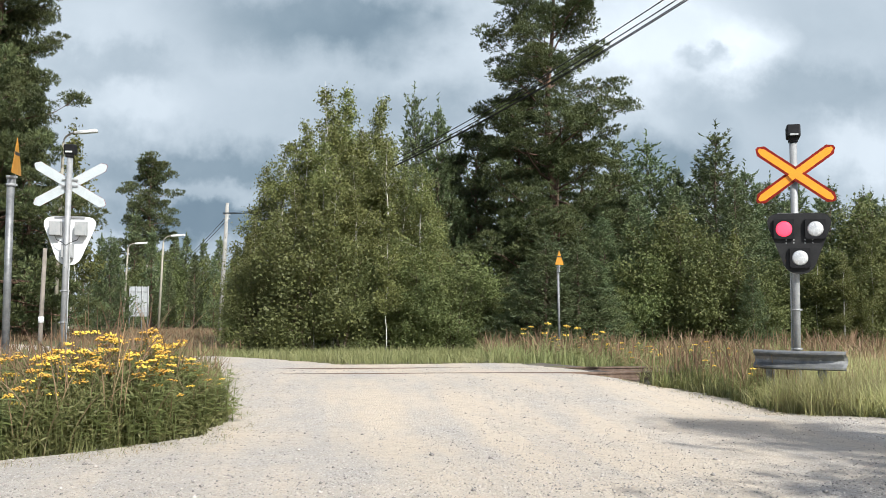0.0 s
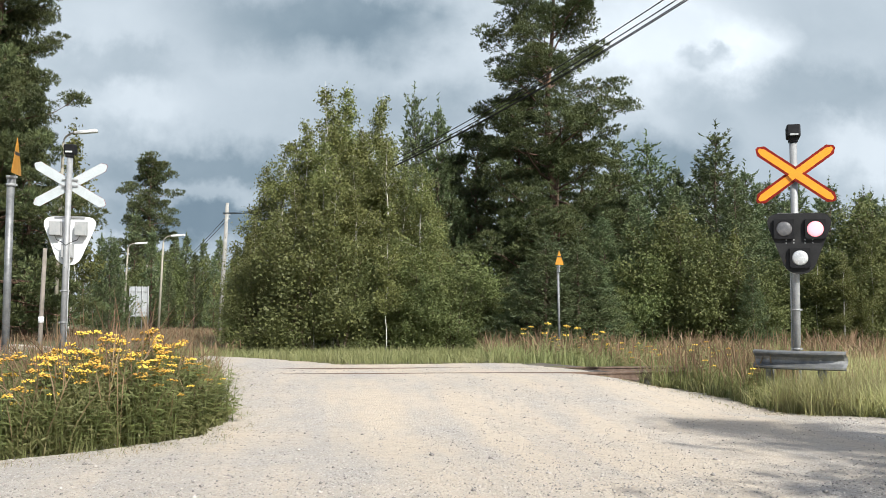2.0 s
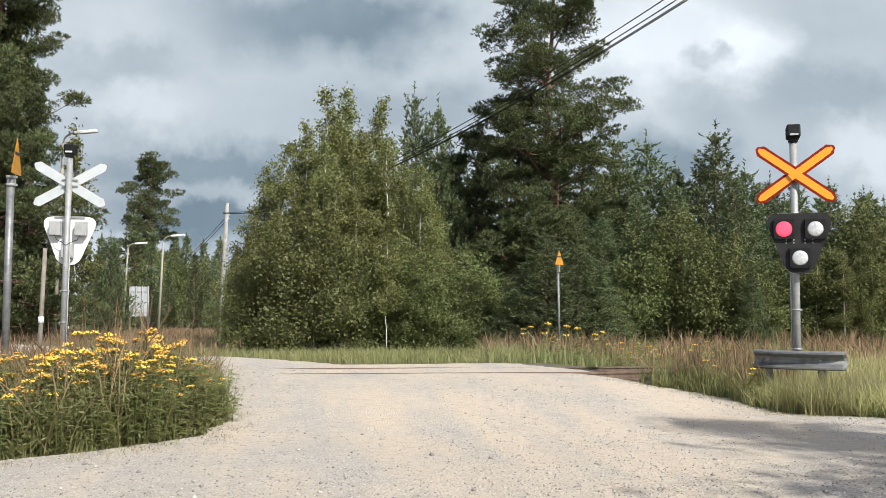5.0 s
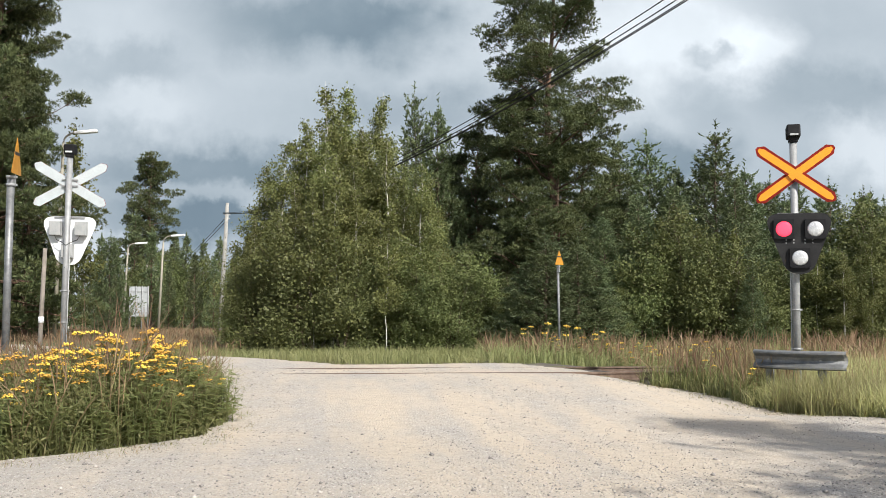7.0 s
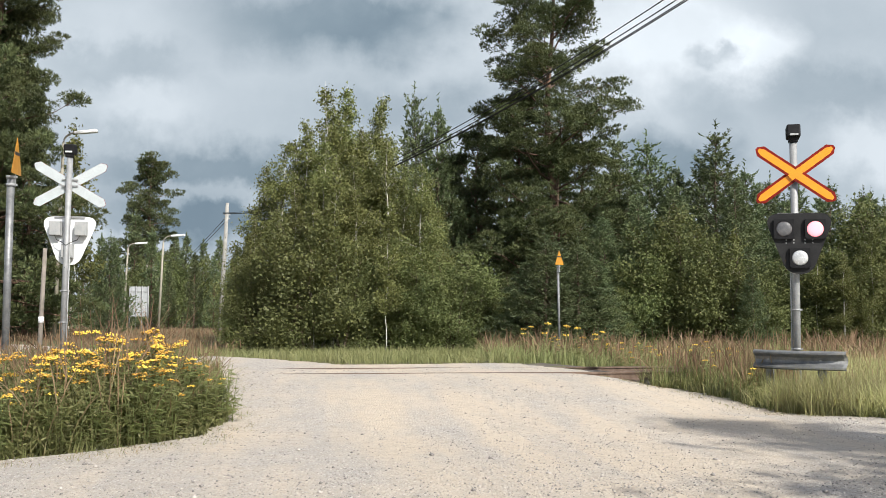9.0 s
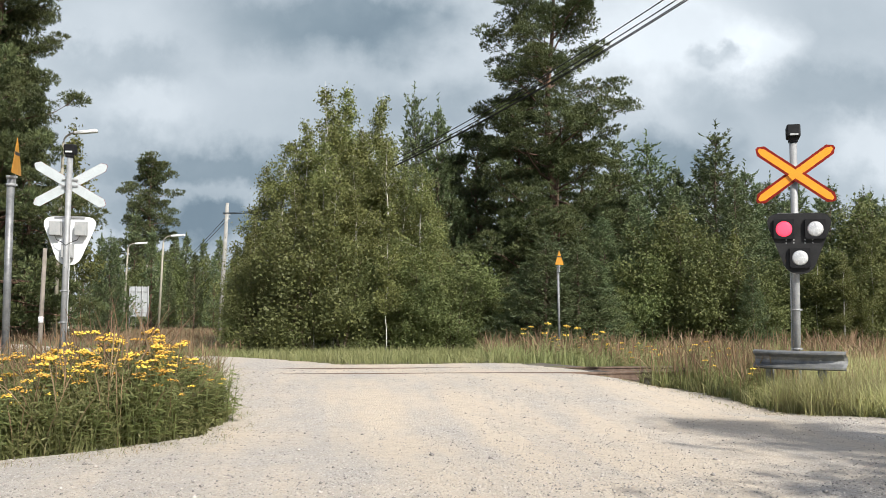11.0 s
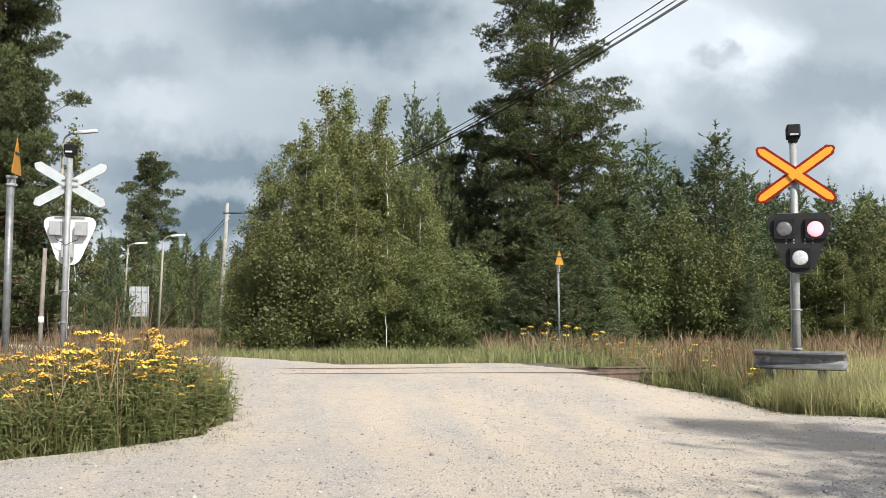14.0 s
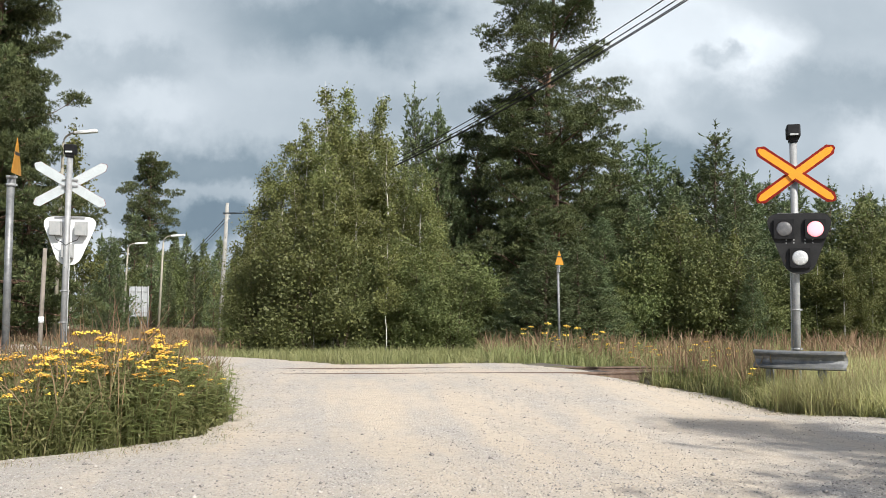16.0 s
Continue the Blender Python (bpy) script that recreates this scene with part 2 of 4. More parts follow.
def soup(name, verts, size):
    """A mesh of loose polygons of that many corners, given corner by corner."""
    verts = np.asarray(verts, dtype=np.float32).reshape(-1, 3)
    count = len(verts) // size
    mesh = bpy.data.meshes.new(name)
    mesh.vertices.add(len(verts))
    mesh.vertices.foreach_set("co", verts.ravel())
    mesh.loops.add(len(verts))
    mesh.loops.foreach_set("vertex_index", np.arange(len(verts), dtype=np.int32))
    mesh.polygons.add(count)
    mesh.polygons.foreach_set("loop_start", np.arange(0, len(verts), size, dtype=np.int32))
    mesh.update(calc_edges=True)
    return mesh


def sheet(name, verts, quads):
    verts, quads = np.asarray(verts, np.float32), np.asarray(quads, np.int32)
    mesh = bpy.data.meshes.new(name)
    mesh.vertices.add(len(verts))
    mesh.vertices.foreach_set("co", verts.ravel())
    mesh.loops.add(quads.size)
    mesh.loops.foreach_set("vertex_index", quads.ravel())
    mesh.polygons.add(len(quads))
    mesh.polygons.foreach_set("loop_start", np.arange(0, quads.size, quads.shape[1], dtype=np.int32))
    mesh.update(calc_edges=True)
    return mesh


def tube(bm, pts, radii, sides=8, caps=True):
    pts = [Vector(p) for p in pts]
    rings = []
    for i, p in enumerate(pts):
        d = (pts[min(i + 1, len(pts) - 1)] - pts[max(i - 1, 0)]).normalized()
        a = d.orthogonal().normalized() if abs(d.z) < 0.95 else d.cross(Vector((0, 1, 0))).normalized()
        b = d.cross(a)
        r = radii[i] if isinstance(radii, (list, tuple)) else radii
        rings.append([bm.verts.new(p + (a * math.cos(k * math.tau / sides) + b * math.sin(k * math.tau / sides)) * r) for k in range(sides)])
    for r0, r1 in zip(rings, rings[1:]):
        for k in range(sides):
            f = bm.faces.new((r0[k], r0[(k + 1) % sides], r1[(k + 1) % sides], r1[k]))
            f.smooth = True
    if caps:
        bm.faces.new(rings[0][::-1])
        bm.faces.new(rings[-1])


def box(bm, size, m=None, bevel=0.0):
    made = bmesh.ops.create_cube(bm, size=1.0, matrix=(m or Matrix()) @ Matrix.Diagonal((*size, 1)))
    if bevel:
        edges = list({e for v in made["verts"] for e in v.link_edges})
        bmesh.ops.bevel(bm, geom=edges, offset=bevel, segments=2, affect="EDGES", profile=0.5)


def slab(bm, outline, y0, y1):
    """A plate in the xz plane from y0 to y1."""
    front = [bm.verts.new((x, y0, z)) for x, z in outline]
    back = [bm.verts.new((x, y1, z)) for x, z in outline]
    bm.faces.new(front)
    bm.faces.new(back[::-1])
    for i in range(len(outline)):
        j = (i + 1) % len(outline)
        bm.faces.new((front[i], front[j], back[j], back[i]))


def rounded(points, radii, steps=6):
    """A polygon with rounded corners."""
    out = []
    n = len(points)
    for i in range(n):
        p, a, b = Vector(points[i]), Vector(points[i - 1]), Vector(points[(i + 1) % n])
        r = radii[i] if isinstance(radii, (list, tuple)) else radii
        da, db = (a - p).normalized() * r, (b - p).normalized() * r
        for k in range(steps + 1):
            s = k / steps
            out.append(tuple((p + da) * (1 - s) ** 2 + p * 2 * s * (1 - s) + (p + db) * s * s))
    return out


# ---------------------------------------------------------------- ground
def smooth(a, b, x):
    s = min(max((x - a) / (b - a), 0), 1)
    return s * s * (3 - 2 * s)


def height(x, y):
    """Ground level: a low embankment for the track across the road."""
    z = 0.32 * smooth(9.5, 15.6, y) - 0.20 * smooth(18.6, 26, y)
    z -= 0.22 * smooth(2.1, 4.2, x) * smooth(11, 13, y) * (1 - smooth(19, 24, y))
    z += 0.10 * smooth(-3.0, -5.5, x) * smooth(8.0, 10, y) * (1 - smooth(20, 26, y)) if x < -3 else 0
    return z + 0.025 * noise.noise((x * 0.35, y * 0.35, 3)) * (1 + 0.02 * y)


def inside(x, y, poly):
    hit = False
    for (x0, y0), (x1, y1) in zip(poly, poly[1:] + poly[:1]):
        if (y0 > y) != (y1 > y) and x < x0 + (y - y0) * (x1 - x0) / (y1 - y0):
            hit = not hit
    return hit


ROAD = [(-60, -30), (40, -30), (40, 4), (13, 7.6), (5.9, 11.1), (4.9, 12.4), (4.15, 14.3), (3.9, 15.2), (3.5, 15.7), (2.3, 17.2), (1.5, 18.6), (-2.2, 18.7), (-3.2, 20.2),
        (-6.3, 25), (-13, 33), (-30, 46), (-60, 62), (-63, 56), (-33, 40), (-17, 28), (-9.5, 21), (-5.6, 17.6), (-3.75, 15), (-2.78, 11.6), (-2.65, 10.2), (-3.5, 8.9), (-4.2, 8.3),
        (-7, 7.2), (-14, 6), (-60, 4)]


def on_road(x, y):
    wob = 0.18 * noise.noise((x * 1.3, y * 1.3, 7)) + 0.16 * noise.noise((x * 4, y * 4, 9)) + 0.08 * noise.noise((x * 9, y * 9, 3))
    return inside(x + wob, y + wob, ROAD)


def grid(name, xs, ys, lift, keep, mat, kind, label):
    """A sheet over the ground; where keep says so only, with its rim drawn in to the border."""
    quads = []
    on = {(i, j): keep is None or keep(x, y) for j, y in enumerate(ys) for i, x in enumerate(xs)}
    for j in range(len(ys) - 1):
        for i in range(len(xs) - 1):
            cell = ((i, j), (i + 1, j), (i + 1, j + 1), (i, j + 1))
            if any(on[c] for c in cell):
                quads.append(cell)
    verts, index = [], {}
    for cell in quads:
        for c in cell:
            if c in index:
                continue
            x, y = xs[c[0]], ys[c[1]]
            if not on[c]:
                mates = [(abs(p) + abs(q), c[0] + p, c[1] + q) for p in (-1, 0, 1) for q in (-1, 0, 1) if on.get((c[0] + p, c[1] + q))]
                _, i, j = min(mates)
                x1, y1 = xs[i], ys[j]
                for _ in range(6):
                    xm, ym = (x + x1) / 2, (y + y1) / 2
                    if keep(xm, ym):
                        x1, y1 = xm, ym
                    else:
                        x, y = xm, ym
                x, y = x1, y1
            deep = lift and abs(x) < 40 and -25 < y < 60 and all(on_road(x + dx, y + dy) for dx in (-0.7, 0.7) for dy in (-0.7, 0.7))
            index[c] = len(verts)
            verts.append((x, y, height(x, y) + (lift - 0.1 if deep else lift)))
    mesh = sheet(name, verts, [[index[c] for c in cell] for cell in quads])
    for p in mesh.polygons:
        p.use_smooth = True
    return tagged(link(name, mesh, mat), label, "ground", kind=kind)


def steps(*spans):
    out = []
    for a, b, n in spans:
        out += [a + (b - a) * k / n for k in range(n)]
    return out + [spans[-1][1]]


grid("ground", steps((-3000, -200, 12), (-200, -30, 20), (-30, -12, 27), (-12, 12, 90), (12, 30, 27), (30, 200, 20), (200, 3000, 12)),
     steps((-300, -20, 14), (-20, 6, 26), (6, 24, 66), (24, 60, 40), (60, 200, 20), (200, 3500, 14)), -0.014, None, M["soil"], "structure", "green and brown grassy soil of a forest edge")
grid("road", steps((-60, -12, 40), (-12, 12, 170), (12, 40, 26)), steps((-30, 4, 30), (4, 28, 190), (28, 62, 40)), 0.0, on_road, M["gravel"], "structure",
     "pale beige gravel road crossing a railway track")

# cloudy sky, far off, ahead
verts, quads = [], []
for j in range(13):
    for i in range(33):
        az, el = radians(-62 + 124 * i / 32), radians(-3 + 58 * j / 12)
        verts.append((2000 * math.sin(az) * math.cos(el), 2000 * math.cos(az) * math.cos(el), 2000 * math.sin(el)))
for j in range(12):
    for i in range(32):
        a = j * 33 + i
        quads.append((a, a + 1, a + 34, a + 33))
backdrop = tagged(link("backdrop", sheet("backdrop", verts, quads), M["cloud"]), "grey broken rain clouds with brighter gaps", "sky", kind="structure")


# ---------------------------------------------------------------- level crossing
def arm_outline(length, width, angle, inset=0.0):
    h, w, cut = length / 2 - inset, width / 2 - inset, width * 0.42
    pts = [(-h, 0.022), (-h + cut, w), (h - cut, w), (h, 0.022), (h, -0.022), (h - cut, -w), (-h + cut, -w), (-h, -0.022)]
    c, s = math.cos(angle), math.sin(angle)
    return [(x * c - z * s, x * s + z * c) for x, z in pts]


def lens_box(name, signal, x, z, lit, unlit):
    """A square lamp housing with a round mouth; its lens disc turns over to show the lit or the unlit side."""
    bm = bmesh.new()
    half, r, deep, count = 0.148, 0.120, 0.05, 32
    rings = []
    for y, square in ((0.0, True), (-deep, True), (-deep, False), (-0.012, False)):
        ring = []
        for k in range(count):
            a = k * math.tau / count
            c, s = math.cos(a), math.sin(a)
            m = half / max(abs(c), abs(s)) if square else r
            ring.append(bm.verts.new((c * m, y, s * m)))
        rings.append(ring)
    for r0, r1 in zip(rings, rings[1:]):
        for k in range(count):
            bm.faces.new((r0[k], r0[(k + 1) % count], r1[(k + 1) % count], r1[k]))
    bm.faces.new(rings[-1])
    bm.faces.new(rings[0])
    bmesh.ops.bevel(bm, geom=[e for e in bm.edges if abs(e.verts[0].co.y + deep) < 1e-5 and abs(e.verts[1].co.y + deep) < 1e-5 and e.verts[0].co.xz.length > 0.14 and e.verts[1].co.xz.length > 0.14],
                    offset=0.008, segments=2, affect="EDGES")
    housing = part(name, bm, M["black"], signal)
    housing.matrix_basis = pose(x, -0.075, z)
    bm = bmesh.new()
    rows = [(0.0, -0.018), (0.06, -0.016), (0.1, -0.010), (0.118, 0.0), (0.1, 0.010), (0.06, 0.016), (0.0, 0.018)]
    last = None
    for rad, y in rows:
        ring = [bm.verts.new((rad * math.cos(k * math.tau / 28), y, rad * math.sin(k * math.tau / 28))) for k in range(28 if rad else 1)]
        if last:
            for k in range(28):
                a, b = (last[k % len(last)], last[(k + 1) % len(last)]), (ring[k % len(ring)], ring[(k + 1) % len(ring)])
                f = bm.faces.new([v for i, v in enumerate((a[0], a[1], b[1], b[0])) if v not in (a[0], a[1], b[1], b[0])[:i]])
                f.smooth, f.material_index = True, 0 if y <= 0.0001 and rad > last_rad else 1
        last, last_rad = ring, rad
    disc = part("lens", bm, [M[unlit], M[lit]], housing, "round signal lens, one of two that flash red")
    disc.matrix_basis = pose(0, -deep + 0.004, 0)
    return disc


def crossing_signal(m, cross_z, foot_z, labels, arm=1.55, slant=30.5, k=0.93, aside=0.0):
    """A level crossing light signal under a crossbuck. Its front looks along -y."""
    s = thing("level_crossing_signal", labels, "railway signal", m, "crossing signals")
    bm = bmesh.new()
    tube(bm, [(0, 0.10, foot_z - 0.3), (0, 0.10, cross_z + 0.50)], 0.056, 16)
    part("pole", bm, M["zinc"], s, "galvanised steel pole", True)
    # bell or camera cap
    bm = bmesh.new()
    box(bm, (0.20, 0.22, 0.20), pose(0, 0.09, cross_z + 0.64, -8), 0.02)
    box(bm, (0.13, 0.15, 0.09), pose(0, 0.10, cross_z + 0.52), 0.015)
    head = part("warning_bell", bm, M["black"], s, "black weatherproof bell housing")
    for y, z in ((-0.03, 0.585), (0.204, 0.58)):
        bm = bmesh.new()
        box(bm, (0.125, 0.012, 0.032), pose(0, y, cross_z + z, -8), 0.004)
        part("sound_slot", bm, M["white" if y > 0 else "grey_box"], head)
    # crossbuck
    for i, a in enumerate((-slant, slant)):
        y = 0.026 * i
        bm = bmesh.new()
        slab(bm, arm_outline(arm, 0.185, radians(a)), y - 0.010, y)
        wing = part("crossbuck_arm", bm, M["red"], s, "yellow arm with a red border")
        bm = bmesh.new()
        slab(bm, arm_outline(arm, 0.185, radians(a), 0.038), y - 0.014, y - 0.0101)
        part("yellow_face", bm, M["yellow"], wing)
        bm = bmesh.new()
        slab(bm, arm_outline(arm - 0.01, 0.180, radians(a)), y + 0.0001, y + 0.005)
        part("back_sheet", bm, M["aluminium"], wing)
        if i == 0:  # the yellow runs on across the joint
            bm = bmesh.new()
            c, e = math.cos(radians(slant)), math.sin(radians(slant))
            slab(bm, [(u * c - v * e, u * e + v * c) for u, v in ((-0.098, -0.054), (0.102, -0.054), (0.098, 0.054), (-0.102, 0.054))], -0.0165, -0.0141)
            part("centre_face", bm, M["yellow"], wing)
    for ob in s.children:
        if ob.name.startswith("crossbuck_arm"):
            ob.location = (0.3 * aside, 0, cross_z - 0.03)
    for dz in (0.06, -0.06):
        bm = bmesh.new()
        box(bm, (0.30, 0.03, 0.03), pose(0, 0.048, cross_z + dz), 0.004)
        part("clamp", bm, M["zinc"], s)
    # heart-shaped plate
    top = cross_z - 0.645
    shape = [(aside - 0.60 * k, top), (aside + 0.60 * k, top), (aside + 0.20 * k, top - 0.93), (aside - 0.20 * k, top - 0.93)]
    bm = bmesh.new()
    slab(bm, rounded(shape, [0.26, 0.26, 0.17, 0.17]), -0.075, -0.06)
    plate = part("backing_plate", bm, M["plate_black"], s, "black heart-shaped plate, white behind")
    bm = bmesh.new()
    slab(bm, rounded([(aside + (x - aside) * 0.995, z - 0.002) for x, z in shape], [0.26, 0.26, 0.17, 0.17]), -0.0599, -0.055)
    part("white_back", bm, M["white"], plate)
    bm = bmesh.new()
    box(bm, (0.58, 0.03, 0.03), pose(aside * 0.5, -0.035, top - 0.01), 0.004)
    part("top_bar", bm, M["zinc"], s)
    for dz in (0.06, 0.8):
        bm = bmesh.new()
        tube(bm, [(0, -0.05, top - dz), (0, 0.10, top - dz)], 0.02, 8)
        part("bracket", bm, M["zinc"], s)
    for x, z in ((aside - 0.255 * k, top - 0.24), (aside + 0.255 * k, top - 0.24), (aside, top - 0.67)):
        bm = bmesh.new()
        box(bm, (0.21, 0.16, 0.27), pose(x, 0.026, z), 0.012)
        box(bm, (0.225, 0.02, 0.285), pose(x, 0.005, z), 0.006)
        lamp_back = part("lamp_housing", bm, M["grey_box"], s, "grey box behind a lamp")
        bm = bmesh.new()
        tube(bm, [(x, 0.08, z - 0.13), (x * 0.8, 0.10, z - 0.22), (x * 0.35, 0.11, z - 0.27), (0.0, 0.16, z - 0.33)], 0.008, 6)
        part("cable", bm, M["wire"], lamp_back)
    for x in (aside - 0.19, aside - 0.08, aside + 0.08, aside + 0.19):
        for dz in (0.0, 0.045):
            bm = bmesh.new()
            box(bm, (0.018, 0.006, 0.018), pose(x, -0.077, top - 0.455 + dz))
            part("bolt", bm, M["zinc"], plate)
    for z in (foot_z + 1.35, foot_z + 0.75):
        bm = bmesh.new()
        tube(bm, [(0, 0.10, z), (0, 0.10, z + 0.03)], 0.066, 14)
        box(bm, (0.17, 0.03, 0.03), pose(0, 0.10, z + 0.015))
        part("pipe_clamp", bm, M["zinc"], s)
    bm = bmesh.new()
    tube(bm, [(-0.07, 0.12, foot_z - 0.2), (-0.07, 0.12, top - 0.6)], 0.012, 6)
    part("conduit", bm, M["grey_box"], s)
    left = lens_box("left_lamp", s, aside - 0.255 * k, top - 0.245, "lamp_red", "lens_dull")
    right = lens_box("right_lamp", s, aside + 0.255 * k, top - 0.25, "lamp_pink", "lens_clear")
    lens_box("lower_lamp", s, aside, top - 0.69, "lens_clear", "lens_clear")
    return left, right


LENS_LEFT, LENS_RIGHT = crossing_signal(pose(5.40, 13.9, 0, 0, 0.4, -14), 3.525, height(5.36, 13.9),
                                        "level crossing signal with yellow crossbuck above red flashing lamps", 1.41, 36.4, 0.88, 0.04)
FAR_LEFT, FAR_RIGHT = crossing_signal(pose(-7.23, 17.4, 0, 0, -0.6, 186), 3.86, height(-7.2, 17.4), "level crossing signal seen from behind, pale crossbuck, white plate")


def guard_rail():
    a, b = Vector((4.66, 13.78, 0)), Vector((5.66, 12.98, 0))
    m = Matrix.Translation((a + b) / 2) @ Matrix.Rotation(math.atan2(b.y - a.y, b.x - a.x), 4, "Z")
    g = thing("guard_rail", "short weathered W-beam steel barrier in front of the signal pole", "guard rail", m)
    length = (b - a).length
    prof = [(0.155, 0.0), (0.152, -0.07), (0.13, -0.105), (0.105, -0.105), (0.08, -0.065), (0.045, -0.015), (0.0, 0.0), (-0.045, -0.015), (-0.08, -0.065), (-0.105, -0.105), (-0.13, -0.105), (-0.152, -0.07), (-0.155, -0.01)]
    bm = bmesh.new()
    xs = [-length / 2 - 0.03] + [-length / 2 + length * k / 8 for k in range(9)] + [length / 2 + 0.03]
    lines = []
    for k, x in enumerate(xs):
        back = (0.05 if k in (0, len(xs) - 1) else 0.0) + 0.16 * (2 * x / length) ** 2
        lines.append([bm.verts.new((x, y + back, 0.665 + z * 0.9)) for z, y in prof] + [bm.verts.new((x, y + back + 0.006, 0.665 + z * 0.9)) for z, y in reversed(prof)])
    n = len(lines[0])
    for l0, l1 in zip(lines, lines[1:]):
        for k in range(n):
            bm.faces.new((l0[k], l0[(k + 1) % n], l1[(k + 1) % n], l1[k]))
    bm.faces.new(lines[0]), bm.faces.new(lines[-1])
    part("beam", bm, M["rail_zinc"], g, "dull corrugated steel beam")
    for x in (-0.42, 0.34):
        bm = bmesh.new()
        bow = 0.16 * (2 * x / length) ** 2 + 0.02
        box(bm, (0.10, 0.006, 0.90), pose(x, bow + 0.012, 0.28), 0.002)
        box(bm, (0.006, 0.07, 0.90), pose(x - 0.05, bow + 0.045, 0.28), 0.002)
        box(bm, (0.006, 0.07, 0.90), pose(x + 0.05, bow + 0.045, 0.28), 0.002)
        part("post", bm, M["rail_zinc"], g)
        bm = bmesh.new()
        tube(bm, [(x, bow - 0.035, 0.665), (x, bow + 0.015, 0.665)], 0.014, 8)
        part("bolt", bm, M["zinc"], g)


guard_rail()


def hill(x, y):
    return (x, y, height(x, y))


TRACK_Z = 0.320


def track_y(x, off):
    return 15.85 + 0.087 * x + off


def railway():
    for off in (0.0, 1.53):
        r = thing("rail", "rust-brown steel rail sunk into the gravel crossing", "rail", None, "track rails")
        prof = [(-0.065, -0.150), (0.065, -0.150), (0.065, -0.138), (0.012, -0.115), (0.012, -0.045), (0.034, -0.03), (0.034, -0.004), (0.028, 0.0), (-0.028, 0.0), (-0.034, -0.004), (-0.034, -0.03), (-0.012, -0.045), (-0.012, -0.115), (-0.065, -0.138)]
        bm = bmesh.new()
        lines = [[bm.verts.new((x, track_y(x, off) + y, TRACK_Z + 0.006 + z)) for y, z in prof] for x in (-70, -20, -8, 0, 4, 8, 20, 70)]
        for l0, l1 in zip(lines, lines[1:]):
            for k in range(len(prof)):
                bm.faces.new((l0[k], l0[(k + 1) % len(prof)], l1[(k + 1) % len(prof)], l1[k]))
        part("running_rail", bm, M["rail_steel"], r)
    for off, x0, x1 in ((0.085, -5.2, 2.8), (1.445, -6.3, 1.9)):
        t = thing("crossing_timber", "worn brown timber laid along a rail in the road", "timber", None, "crossing timbers")
        n = 5
        for k in range(n):
            a, b = x0 + (x1 - x0) * k / n + 0.01, x0 + (x1 - x0) * (k + 1) / n - 0.01
            plank = bmesh.new()
            w = 0.03
            pts = [(a, track_y(a, off) - w), (b, track_y(b, off) - w), (b, track_y(b, off) + w), (a, track_y(a, off) + w)]
            lo = [plank.verts.new((x, y, TRACK_Z - 0.12)) for x, y in pts]
            hi = [plank.verts.new((x, y, TRACK_Z - 0.010 + 0.004 * (k % 2))) for x, y in pts]
            plank.faces.new(lo), plank.faces.new(hi)
            for i in range(4):
                plank.faces.new((lo[i], lo[(i + 1) % 4], hi[(i + 1) % 4], hi[i]))
            part("plank", plank, M["timber"], t)


railway()
verts, quads = [], []
for k in range(121):
    x = -60 + k
    for off in (-0.75, 0.3, 1.25, 2.35):
        verts.append((x, track_y(x, off), height(x, track_y(x, off)) + (0.012 if on_road(x, track_y(x, off)) else 0.02) - (0.05 if on_road(x, track_y(x, off)) else 0)))
for k in range(120):
    for j in range(3):
        a = 4 * k + j
        quads.append((a, a + 4, a + 5, a + 1))
tagged(link("track_bed", sheet("track_bed", verts, quads), M["ballast"]), "dark brown ballast bed under the rails", "track bed", kind="structure")


def marker_sign(m, pole_top, label, radius, tall, wide):
    """A yellow triangular marker on a steel tube."""
    s = thing("triangle_marker", label, "railway sign", m, "yellow track markers")
    bm = bmesh.new()
    tube(bm, [(0, 0, -0.4), (0, 0, pole_top)], radius, 14)
    part("pole", bm, M["rail_zinc"], s, "grey steel tube", True)
    z0 = pole_top + 0.03
    bm = bmesh.new()
    slab(bm, rounded([(-wide / 2, z0), (wide / 2, z0), (0.0, z0 + tall)], 0.03, 4), -radius - 0.03, -radius - 0.024)
    plate = part("plate", bm, M["ochre"], s, "yellow triangular plate")
    bm = bmesh.new()
    slab(bm, rounded([(-wide / 2, z0), (wide / 2, z0), (0.0, z0 + tall)], 0.03, 4), -radius - 0.0238, -radius - 0.021)
    part("back_sheet", bm, M["ochre"], plate)
    bm = bmesh.new()
    box(bm, (wide * 0.46, 0.003, tall * 0.085), pose(0, -radius - 0.0322, z0 + tall * 0.55))
    box(bm, (wide * 0.46, 0.003, tall * 0.085), pose(0, -radius - 0.0190, z0 + tall * 0.55))
    part("black_bar", bm, M["sign_black"], plate)
    bm = bmesh.new()
    for z in (pole_top - 0.02, pole_top - 0.16):
        tube(bm, [(0, 0, z - 0.025), (0, 0, z + 0.025)], radius * 1.25, 12)
        box(bm, (0.06, radius + 0.05, 0.035), pose(0.0, -radius * 0.8, z), 0.004)
    box(bm, (0.04, 0.012, 0.36), pose(0, -radius - 0.012, pole_top))
    part("bracket", bm, M["zinc"], s)


marker_sign(pose(-7.72, 16.1, height(-7.7, 16.1), 0, 0, 96), 3.38, "yellow triangular track marker on a grey tube, edge-on", 0.065, 0.68, 0.5)
marker_sign(pose(3.32, 26.0, height(3.3, 26), 0, -0.8, 36), 2.58, "small yellow triangular marker on a thin pale tube", 0.035, 0.42, 0.34)


